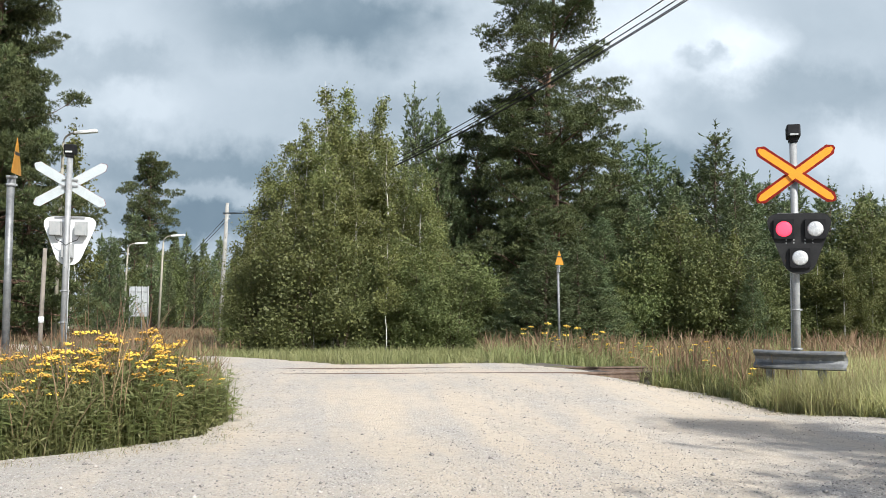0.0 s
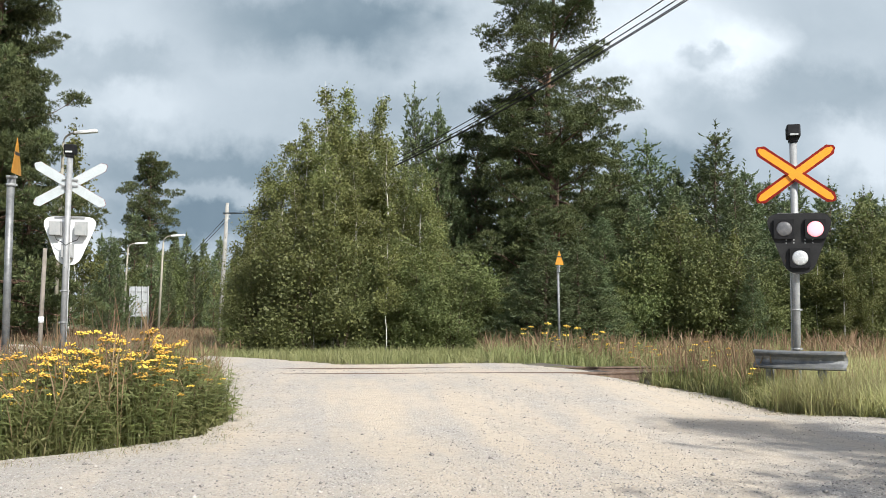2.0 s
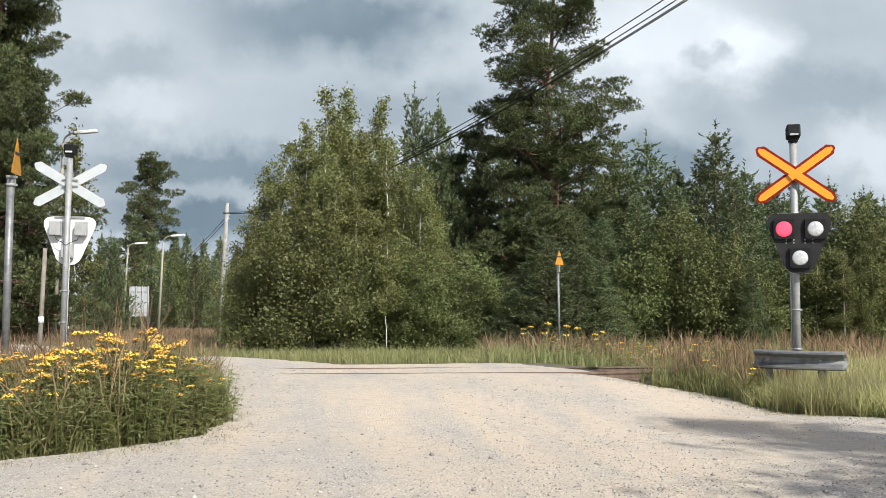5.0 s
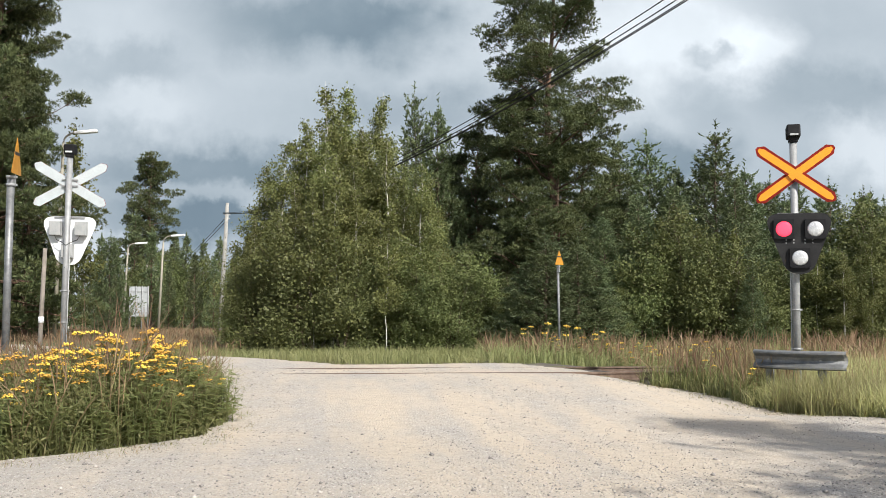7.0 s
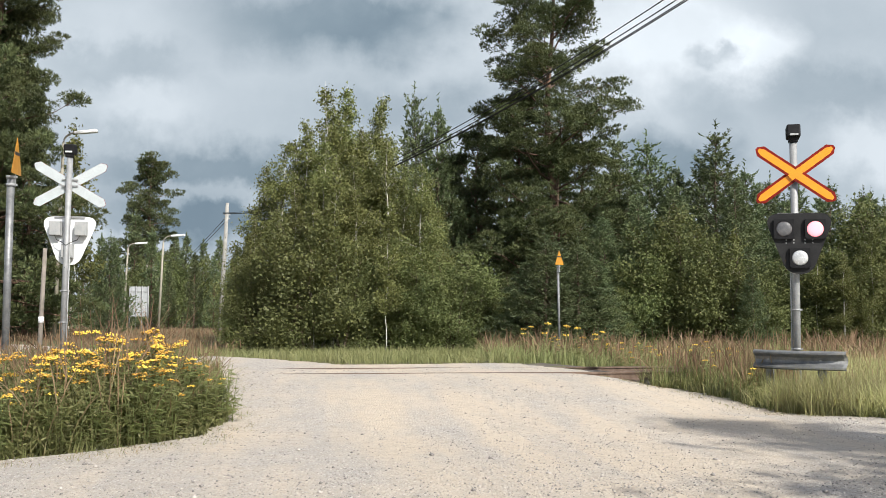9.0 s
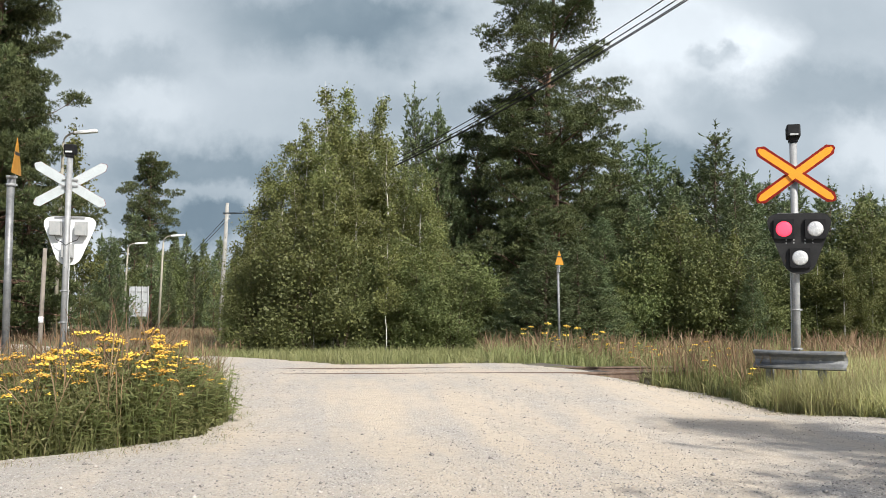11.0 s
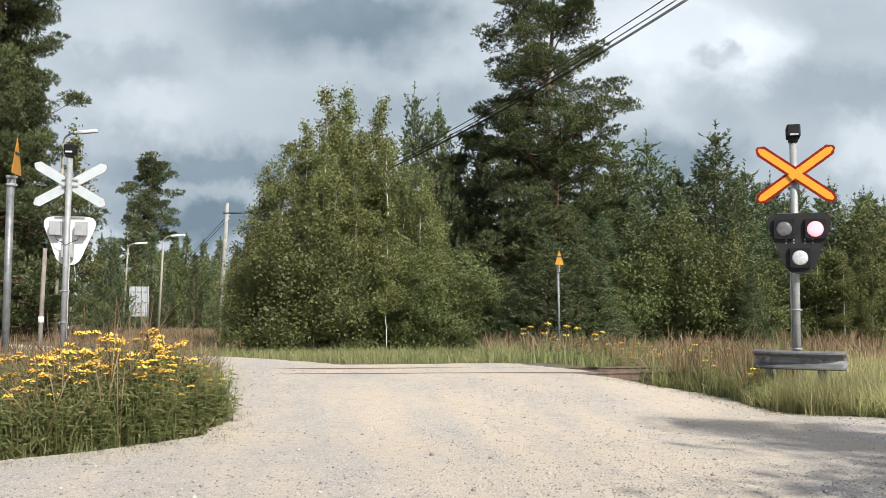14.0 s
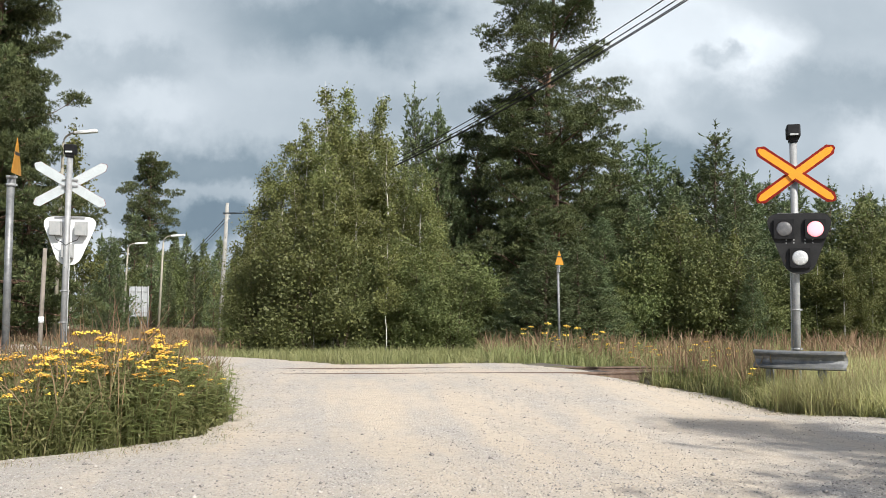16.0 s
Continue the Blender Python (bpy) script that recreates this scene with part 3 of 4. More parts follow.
def wood_post(x, y, top, radius, label, lean=0.0):
    p = thing("wooden_post", label, "post", pose(x, y, height(x, y), 0, lean, 0))
    bm = bmesh.new()
    tube(bm, [(0, 0, -0.4), (0, 0, top * 0.5), (0.01, 0, top)], [radius, radius * 0.93, radius * 0.85], 12)
    part("shaft", bm, M["wood_pole"], p, "", True)
    return p


post = wood_post(-11.05, 25, 3.0, 0.065, "weathered grey wooden post with a white band low down", 1.2)
bm = bmesh.new()
tube(bm, [(0, 0, 0.95), (0, 0, 1.12)], 0.075, 12)
part("band", bm, M["white"], post, "white band", True)
wood_post(-26.1, 80, 6.0, 0.12, "far grey wooden pole among the trees")


def street_lamp(x, y, tall, reach, label, lean=0.0):
    s = thing("street_lamp", label, "street lamp", pose(x, y, height(x, y), 0, lean, 0), "street lamps")
    bm = bmesh.new()
    tube(bm, [(0, 0, -0.5), (0, 0, tall * 0.5), (0, 0, tall - 0.55)], [0.10, 0.085, 0.065], 12)
    part("post", bm, M["concrete_pole"], s, "pale painted steel post", True)
    bm = bmesh.new()
    pts = []
    for k in range(9):
        a = radians(80 * k / 8)
        pts.append((reach * 0.55 * (1 - math.cos(a)), 0, tall - 0.6 + 0.5 * math.sin(a)))
    pts.append((reach * 0.75, 0, tall - 0.06))
    tube(bm, pts, 0.045, 8)
    part("arm", bm, M["concrete_pole"], s, "curved bracket", True)
    bm = bmesh.new()
    box(bm, (0.95, 0.26, 0.16), pose(reach * 0.75 + 0.42, 0, tall - 0.03, 0, -6), 0.05)
    box(bm, (0.30, 0.14, 0.12), pose(reach * 0.75 - 0.03, 0, tall - 0.07, 0, -6), 0.03)
    part("lamp_head", bm, M["white"], s, "pale elongated lamp head")


street_lamp(-21.85, 70, 7.35, 1.0, "pale street lamp with a curved bracket, switched off", 2.0)
street_lamp(-27.4, 78, 7.35, 1.0, "pale street lamp farther down the road, switched off", 2.4)
street_lamp(-17.9, 42, 9.75, 0.9, "pale street lamp half hidden by a pine, switched off", 1.0)


def board():
    b = thing("road_sign", "back of a large white road sign on two posts", "road sign", pose(-23.4, 70, height(-23.4, 70), 0, 0, 20), )
    for k in range(3):
        bm = bmesh.new()
        box(bm, (0.42, 0.03, 2.3), pose(-0.45 + 0.45 * k, 0, 2.15), 0.01)
        part("panel", bm, M["dull_sheet"], b)
    for k in range(3):
        bm = bmesh.new()
        box(bm, (1.4, 0.05, 0.06), pose(0, -0.04, 1.3 + 0.8 * k))
        part("cross_bar", bm, M["zinc"], b)
    for x in (-0.68, -0.22, 0.22, 0.68):
        bm = bmesh.new()
        tube(bm, [(x, -0.09, -0.4), (x, -0.09, 3.35)], 0.045, 8)
        part("post", bm, M["zinc"], b)


board()


def power_line():
    """A wooden pole whose four cables sag towards the road and on to the next poles."""
    x0, y0 = -13.95, 57.0
    p = thing("utility_pole", "weathered wooden utility pole at the birch wood's edge", "utility pole", pose(x0, y0, height(x0, y0), 0, 2.4, 0))
    bm = bmesh.new()
    tube(bm, [(0, 0, -0.6), (0, 0, 4.2), (0, 0, 8.2)], [0.15, 0.13, 0.11], 14)
    part("shaft", bm, M["grey_wood"], p, "grey weathered round timber", True)
    bm = bmesh.new()
    for dz in (0.75, 1.0):
        tube(bm, [(-0.2, 0, 8.2 - dz), (0.22, 0, 8.2 - dz)], 0.03, 8)
    part("hook", bm, M["zinc"], p)
    for k, (dx, dz) in enumerate(((0.0, 0.14), (0.06, 0.0), (0.13, -0.07), (0.16, -0.09))):
        c = thing("overhead_cable", "black overhead cable sagging across the road", "cable", None, "overhead cables")
        bm = bmesh.new()
        pts = []
        for i in range(41):
            d = 57 - (57 - 4.0) * i / 40
            near = (57 - d) / 53
            x = 4.87 - 0.4975 * (d - 19.3) + dx * near * 1.3
            z = 8.05 - 0.0866 * (d - 19.3) + 0.00345 * (d - 19.3) * (d - 35) + dz * (0.35 + near)
            pts.append((x, d, z))
        tube(bm, pts, 0.014, 5)
        part("span", bm, M["wire"], c)
    for dz in (0.0, -0.25):
        c = thing("overhead_cable", "black overhead cable leading away to the far poles", "cable", None, "overhead cables")
        bm = bmesh.new()
        pts = []
        for i in range(21):
            s = i / 20
            pts.append((-13.55 - 30 * s, 57 + 75 * s, 7.55 + dz - 1.4 * s - 2.6 * math.sin(math.pi * s) * 0.5))
        tube(bm, pts, 0.022, 5)
        part("span", bm, M["wire"], c)


power_line()


# ---------------------------------------------------------------- plants
def unit(a):
    return a / np.maximum(np.linalg.norm(a, axis=-1, keepdims=True), 1e-9)


def leaf_quads(rng, at, size, droop=0.4, slim=0.36):
    """Small pointed leaves at those places."""
    n = len(at)
    a = rng.normal(size=(n, 3))
    a[:, 2] -= droop
    a = unit(a)
    b = unit(np.cross(a, rng.normal(size=(n, 3))))
    s = (size * rng.uniform(0.7, 1.3, n))[:, None]
    return np.stack([at - a * s * 0.55, at + b * s * slim, at + a * s * 0.55, at - b * s * slim], 1)


def leaf_tris(rng, at, size, droop=0.4):
    """Tiny leaves seen from afar: single triangles."""
    q = leaf_quads(rng, at, size, droop)
    return q[:, :3] + (q[:, 1:2] - q[:, 3:4]) * 0.25 * np.array((-1, 1, -1))[None, :, None]


def needle_tris(rng, at, way, length, width, count, spread=0.75):
    """Bunches of needles that fan out from each place."""
    n = len(at)
    d = unit(way[:, None, :] + rng.normal(size=(n, count, 3)) * spread)
    side = unit(np.cross(d, rng.normal(size=(n, count, 3)))) * width
    p = at[:, None, :] + d * 0.02
    tip = p + d * (length * rng.uniform(0.7, 1.2, (n, count)))[..., None]
    return np.stack([p - side, p + side, tip], 2)


def limb(start, way, length, rise, rng, count=7, wander=0.12):
    pts, p, d = [np.array(start, float)], np.array(start, float), np.array(way, float)
    for _ in range(count):
        d = unit(d + np.array((0, 0, rise)) + rng.normal(size=3) * wander)
        p = p + d * length / count
        pts.append(p.copy())
    return pts


def along(pts, s):
    x = s * (len(pts) - 1)
    i = min(int(x), len(pts) - 2)
    return pts[i] + (pts[i + 1] - pts[i]) * (x - i)


def broadleaf(name, label, tall, spread, low, leaves, size, seed, leaf, bark, trunk_r=0.10, stems=1, airy=1.0):
    """A birch or bush: slim stems, rising limbs and hanging sprays of small leaves."""
    rng = np.random.default_rng(seed)
    tree = thing(name, label, "tree", None, "forest trees")
    wood, sprays, weights, wide = bmesh.new(), [], [], []
    for k in range(stems):
        lean = rng.normal(size=2) * (0.012 if stems == 1 else 0.16)
        base = rng.normal(size=2) * (0.0 if stems == 1 else 0.18)
        top = tall * (1 if k == 0 else rng.uniform(0.7, 0.95))
        n = 10
        trunk = [np.array((base[0] + lean[0] * top * (i / n) + 0.06 * math.sin(i * 1.3 + seed), base[1] + lean[1] * top * (i / n) + 0.06 * math.cos(i * 1.7 + seed), -0.3 + (top + 0.3) * i / n)) for i in range(n + 1)]
        r = trunk_r * (1 if k == 0 else 0.7)
        tube(wood, trunk, [r * (1 - 0.97 * i / n) ** 1.25 for i in range(n + 1)], 7)
        for j in range(int(58 * tall / 9 / stems ** 0.5)):
            f = low + (0.985 - low) * rng.random() ** 0.85
            reach = spread * (1.05 * (1 - f) ** (0.85 if stems == 1 else 0.75) * min(1, 0.6 + 2.2 * f) + 0.04) * rng.uniform(0.5, 1.15)
            az = rng.uniform(0, math.tau)
            up = rng.uniform(0.35, 0.9) + 0.9 * f ** 2
            start = along(trunk, f)
            pts = limb(start, unit(np.array((math.cos(az), math.sin(az), up))), reach, rng.uniform(-0.12, 0.08), rng, 6)
            tube(wood, pts[::2], [max(0.004, 0.25 * r * (1 - f * 0.7) * (1 - i / 3.4)) for i in range(4)], 3, False)
            sprays.append(pts)
            weights.append((reach + 0.04) * (1 - 0.6 * f ** 3))
            wide.append(reach)
            for _ in range(3):
                s = rng.uniform(0.35, 0.95)
                sub = limb(along(pts, s), unit(rng.normal(size=3) + np.array((math.cos(az), math.sin(az), 0.2))), reach * rng.uniform(0.2, 0.45), -0.12, rng, 4, 0.2)
                sprays.append(sub)
                weights.append((reach * 0.5 + 0.02) * (1 - 0.6 * f ** 3))
                wide.append(reach)
        sprays.append(trunk[7:])
        weights.append(0.07)
        wide.append(0.12)
    weights = np.array(weights) / np.sum(weights)
    pick = rng.choice(len(sprays), leaves, p=weights)
    s = 0.15 + 0.9 * rng.random(leaves) ** 0.8
    at = np.array([along(sprays[i], min(v, 1.0)) for i, v in zip(pick, s)])
    at += rng.normal(size=at.shape) * (0.07 + 0.095 * np.array(wide)[pick])[:, None] * airy * np.array((1, 1, 0.8))
    at[:, 2] -= np.abs(rng.normal(size=leaves)) * 0.12
    at[:, 2] = np.maximum(at[:, 2], 0.05)
    part("trunk", wood, bark, tree, "", True)
    link("crown", soup("crown", leaf_tris(rng, at, size), 3), leaf, tree)
    return tree


def pine(name, label, tall, spread, low, boughs, seed, leaf, bark, pads, tufts, length, width, trunk_r, slope=0.62):
    """An old pine: crooked boughs that fork sideways and carry flat, rounded pads of fine needle tufts."""
    rng = np.random.default_rng(seed)
    tree = thing(name, label, "tree", None, "forest trees")
    wood, at, way = bmesh.new(), [], []
    n = 14
    trunk = [np.array((0.5 * trunk_r * math.sin(i * 0.8 + seed), 0.5 * trunk_r * math.cos(i * 0.9 + seed), -0.4 + (tall + 0.4) * i / n)) for i in range(n + 1)]
    trunk[0][:2], trunk[1][:2] = 0, 0
    tube(wood, trunk, [trunk_r * (1 - 0.94 * i / n) for i in range(n + 1)], 9)

    def pad(c, wide, deep, count):
        out = unit(rng.normal(size=(count, 3)) + np.array((0, 0, 0.35)))
        shell = rng.uniform(0.35, 1.0, (count, 1)) ** 0.6
        at.append(c + out * shell * np.array((wide, wide, deep)))
        way.append(out * np.array((1, 1, 0.6)) + np.array((0, 0, 0.55)))

    for k in range(boughs):
        g = (k + rng.uniform(0, 0.8)) / boughs
        f = low + (0.985 - low) * g
        az = 2.39996 * k + rng.uniform(-0.5, 0.5)
        reach = spread * (1.0 - slope * g ** 1.25) * rng.uniform(0.62, 1.1) * (0.6 if g > 0.95 else 1)
        up = rng.uniform(-0.12, 0.22) + 0.55 * g
        pts = limb(along(trunk, f), unit(np.array((math.cos(az), math.sin(az), up))), reach, rng.uniform(-0.05, 0.05), rng, 8, 0.15)
        thick = trunk_r * 0.27 * (1 - 0.55 * f)
        tube(wood, pts, [max(0.012, thick * (1 - i / 8.8)) for i in range(9)], 5, False)
        pad(pts[-1], rng.uniform(0.3, 0.5) * spread / 4.5, 0.17, tufts)
        for q in range(pads):
            s = 0.30 + 0.68 * (q + rng.random()) / pads
            side = (1 if q % 2 else -1) * rng.uniform(0.5, 1.25)
            d = pts[-1] - pts[0]
            b = math.atan2(d[1], d[0]) + side
            fork = limb(along(pts, s), unit(np.array((math.cos(b), math.sin(b), rng.uniform(0.05, 0.4)))), reach * rng.uniform(0.16, 0.36) * (1.2 - 0.5 * s), 0.05, rng, 4, 0.2)
            tube(wood, [fork[0], fork[2], fork[4]], [max(0.010, thick * 0.4), 0.010, 0.006], 4, False)
            size = rng.uniform(0.32, 0.72) * spread / 4.5
            pad(fork[-1], size, size * rng.uniform(0.30, 0.5), int(tufts * size / 0.45))
    for k in range(3):
        pad(trunk[-1] - np.array((0, 0, 0.35 * k)), 0.28 + 0.1 * k, 0.25, tufts)
    part("trunk", wood, bark, tree, "", True)
    link("crown", soup("crown", needle_tris(rng, np.concatenate(at), np.concatenate(way), length, width, 6, 0.6), 3), leaf, tree)
    return tree


def young_pine(name, label, tall, spread, low, whorls, seed, leaf, bark, shoots, length, width, trunk_r, needles=16):
    """A conical young pine or a spruce: whorls of limbs that end in upright bottle-brush shoots."""
    rng = np.random.default_rng(seed)
    tree = thing(name, label, "tree", None, "forest trees")
    wood, at, way, long = bmesh.new(), [], [], []
    trunk = [np.array((0.03 * math.sin(i + seed), 0.03 * math.cos(1.3 * i + seed), -0.3 + (tall + 0.3) * i / 10)) for i in range(11)]
    tube(wood, trunk, [trunk_r * (1 - 0.95 * i / 10) for i in range(11)], 7)
    for j in range(whorls):
        f = low + (0.97 - low) * (j + rng.uniform(-0.25, 0.25)) / whorls
        f = min(max(f, 0.02), 0.97)
        each = rng.integers(5, 8)
        a0 = rng.uniform(0, math.tau)
        for q in range(each):
            az = a0 + math.tau * q / each + rng.uniform(-0.35, 0.35)
            reach = spread * ((1 - f) ** 0.8 * rng.uniform(0.65, 1.12) + 0.05)
            pts = limb(along(trunk, f), unit(np.array((math.cos(az), math.sin(az), rng.uniform(0.05, 0.35) + 0.7 * f))), reach, 0.13, rng, 6, 0.07)
            tube(wood, [pts[0], pts[3], pts[6]], [trunk_r * 0.2 * (1 - 0.5 * f), trunk_r * 0.12 * (1 - 0.5 * f), 0.004], 3, False)
            for m in range(max(3, int(shoots * reach / spread))):
                s = 0.25 + 0.75 * rng.random() ** 0.7
                p = along(pts, s) + rng.normal(size=3) * np.array((0.16, 0.16, 0.05)) * reach * 0.6
                at.append(p)
                way.append(unit(unit(pts[-1] - pts[0]) * 0.6 + rng.normal(size=3) * 0.35 + np.array((0, 0, 0.55))))
                long.append(rng.uniform(0.16, 0.34) * tall / 8)
    for k in range(4):
        at.append(trunk[-1] - np.array((0, 0, 0.22 * k)))
        way.append(np.array((0.02, 0, 1.0)))
        long.append(0.5 * tall / 8)
    at, way, long = np.array(at), np.array(way), np.array(long)
    n = len(at)
    s = rng.random((n, needles, 1))
    p = at[:, None] + way[:, None] * long[:, None, None] * s
    d = unit(way[:, None] * 0.9 + unit(rng.normal(size=(n, needles, 3))))
    side = unit(np.cross(d, rng.normal(size=(n, needles, 3)))) * width
    tip = p + d * length * rng.uniform(0.7, 1.2, (n, needles, 1))
    part("trunk", wood, bark, tree, "", True)
    link("crown", soup("crown", np.stack([p - side, p + side, tip], 2), 3), leaf, tree)
    return tree


def put(tree, x, y, tall, own, turn, scale_xy=1.0):
    k = tall / own
    return copy_thing(tree, pose(x, y, height(x, y) - 0.05, 0, 0, turn) @ Matrix.Diagonal((k * scale_xy, k * scale_xy, k, 1)))


BIRCH = [broadleaf("birch_tree", "slender birch with pale stem and dense green leaves", 9, 2.6, 0.06, 21000, 0.086, 11 + i, M["birch_leaf"], M["birch_bark"]) for i in range(3)]
SLIM = [broadleaf("birch_tree", "slim young birch with a white stem and thin crown", 6, 1.0, 0.30, 4200, 0.085, 25 + i, M["birch_leaf"], M["birch_bark"], 0.022) for i in range(2)]
BUSH = [broadleaf("young_birch", "bushy young birch in full leaf at the forest edge", 4.5, 1.9, 0.03, 12500, 0.076, 31 + i, M["shrub_leaf"], M["twig"], 0.045, 4) for i in range(3)]
PINE = pine("pine_tree", "tall old pine with layered dark green needle pads", 18, 4.5, 0.09, 74, 5, M["pine_needle"], M["pine_bark"], 6, 72, 0.145, 0.0165, 0.27)
PINE_B = pine("pine_tree", "old pine with dark green needle pads", 14, 4.3, 0.05, 44, 9, M["pine_needle"], M["pine_bark"], 5, 27, 0.20, 0.027, 0.22)
YOUNG = [young_pine("young_pine", "conical young pine with upright tips", 8, 2.2, 0.03, 26, 51 + i, M["young_needle"], M["twig"], 21, 0.135, 0.025, 0.09, 10) for i in range(2)]
FAR = young_pine("far_conifer", "distant conifer of a forest edge", 14, 3.2, 0.05, 22, 71, M["far_needle"], M["pine_bark"], 7, 0.45, 0.085, 0.16, 7)
SHADE = broadleaf("roadside_birch", "broad airy birch beside the gravel road", 15, 4.6, 0.16, 24000, 0.11, 90, M["birch_leaf"], M["birch_bark"], 0.16)

# where the trees stand: x, y and height
BIRCHES = [(-4.26, 33, 9.9), (-3.57, 34.5, 10.1), (-4.82, 32, 8.4), (-5.72, 32, 7.5), (-6.51, 33, 6.8), (-2.78, 35.5, 10.0), (-1.89, 32, 7.6),
           (-0.76, 31, 6.5), (-2.81, 31, 6.8), (-3.71, 30.5, 6.1), (-6.48, 31.4, 4.6), (-3.1, 33.5, 8.4), (-2.3, 33, 7.4), (-1.5, 33, 6.9), (-0.6, 33, 6.3), (-5.3, 33.5, 7.9), (-4.1, 31.4, 7.4), (-3.9, 34.2, 9.3),
           (-5.05, 30.5, 5.5), (9.39, 36, 6.3), (12.5, 28.4, 3.3), (13.5, 28.6, 4.0), (14.7, 28.8, 4.5)]
BUSHES = [(-6.75, 30.6, 2.8), (-5.95, 29.8, 3.6), (-5.1, 29.3, 4.2), (-4.2, 29.5, 4.6), (-3.3, 29.2, 4.2), (-2.4, 29.6, 4.6), (-1.55, 29.3, 4.3), (-0.6, 29.6, 4.7),
          (0.2, 29.2, 3.1), (0.95, 29.8, 3.4), (1.65, 29.4, 3.3), (2.3, 30.6, 2.8), (5.6, 29.4, 3.6), (6.3, 29, 3.9), (7.0, 30, 4.5), (7.7, 29.4, 4.2), (8.4, 30, 4.0), (9.0, 29, 3.3), (9.7, 30, 3.9),
          (10.4, 29.3, 3.5), (11.1, 30, 3.9), (11.8, 29.4, 4.3), (12.5, 30, 4.4), (13.2, 29, 4.2), (14.0, 30, 4.6), (14.7, 29.2, 4.2), (15.5, 30, 4.7), (16.4, 30, 4.4)]
YOUNGS = [(3.11, 27.5, 3.7), (4.13, 27.8, 3.4), (2.6, 28.5, 2.9), (4.75, 28.2, 3.0), (3.6, 29, 3.6), (9.08, 40, 8.9), (9.9, 38.5, 7.5), (11.2, 37, 8.7), (12.9, 38.5, 7.4),
          (8.6, 44, 9.7), (11.9, 41, 8.0), (17.2, 44, 7.6), (20.88, 45, 7.0), (19.2, 46, 7.1), (15.6, 43, 7.6), (14.2, 40, 6.6), (20.5, 42, 6.4), (9.6, 28.2, 2.6), (7.4, 36, 6.2), (6.2, 36, 5.6),
          (-22.4, 47, 7.0), (-19.6, 45, 6.0), (-17.6, 48, 5.4), (6.7, 31, 5.3), (8.1, 31.5, 5.8), (10.2, 31.5, 6.0), (12.1, 32, 5.3), (13.7, 32, 5.8), (5.5, 31, 4.6), (15.4, 33, 5.6), (-1.19, 38.5, 10.6), (-0.22, 38, 10.0)]
PINES = [(4.45, 37, 17.5), (-20.0, 40, 19.3)]
PINES_B = [(1.5, 39.5, 9.2), (0.3, 40.5, 8.2), (3.2, 38.6, 10.6), (6.0, 39, 10.2), (4.6, 36, 8.0), (-22.2, 37, 19.0), (-19.3, 42, 12.0), (-21.0, 44, 12.5), (-28.5, 88, 16.3), (-28.9, 89, 15.4), (-20.7, 39, 18.6), (-20.5, 41, 15.2)]
FARS = [(-35.82, 95, 9.2), (-28.9, 80, 7.5), (-28.92, 85, 10.5), (-22.67, 80, 8.0), (-23.81, 90, 8.2), (-28.12, 95, 9.5), (-20.9, 85, 8.1),
        (-18.16, 80, 7.0), (-27.73, 70, 8.0), (-27.34, 65, 6.3), (-27.17, 60, 7.8), (-24.08, 75, 8.0), (-18.61, 68, 5.7), (-16.11, 75, 7.6), (-21.71, 72, 5.1),
        (-16.62, 66, 5.2), (-24.0, 66, 4.3), (-0.2, 46, 8.2), (0.9, 45, 9.0), (2.0, 47, 9.6), (3.2, 45, 9.4), (4.6, 47, 9.6), (6.0, 46, 9.2)]


def plant_rows(kinds, own, places, widen=1.0):
    for i, (x, y, tall) in enumerate(places):
        put(kinds[i % len(kinds)], x, y, tall, own, 77 * i + 13, widen)


def discard(*trees):
    for tree in trees:
        for ob in (*tree.children_recursive, tree):
            bpy.data.objects.remove(ob)


plant_rows(BIRCH, 9, BIRCHES)
mood = random.Random(3)
plant_rows(BUSH, 4.5, [(x, y + mood.uniform(-0.5, 1.2), tall * mood.uniform(0.62, 1.22)) for x, y, tall in BUSHES], 1.12)
plant_rows(BUSH, 4.5, [(-17.5, 78, 6.4), (-20, 80, 6.8), (-22.5, 79, 7.2), (-25.5, 82, 6.6), (-16, 72, 5.4), (-29.5, 84, 7)], 1.3)
plant_rows(SLIM, 6, [(-4.16, 29.0, 5.6), (-1.87, 29.2, 5.0), (-3.5, 29.6, 6.6), (-18.35, 45, 11.2), (12.0, 29.2, 4.4), (9.3, 29.2, 4.2)])
plant_rows(YOUNG, 8, YOUNGS[:5], 2.0)
plant_rows(YOUNG, 8, YOUNGS[5:-2], 1.4)
plant_rows(YOUNG, 8, YOUNGS[-2:], 0.9)
plant_rows([PINE], 18, PINES[:1])
plant_rows([PINE], 18, PINES[1:], 0.96)
plant_rows([PINE_B], 14, PINES_B[:5])
plant_rows([PINE_B], 14, PINES_B[5:8] + PINES_B[10:], 0.74)
plant_rows([PINE_B], 14, PINES_B[8:10], 0.92)
plant_rows([FAR], 14, FARS)
put(PINE_B, -21.3, 43, 19.5, 14, 200, 0.56)
# the birch beside the road whose shadow falls on the gravel
put(SHADE, 12.3, -2.9, 14.4, 15, 40, 1.5)
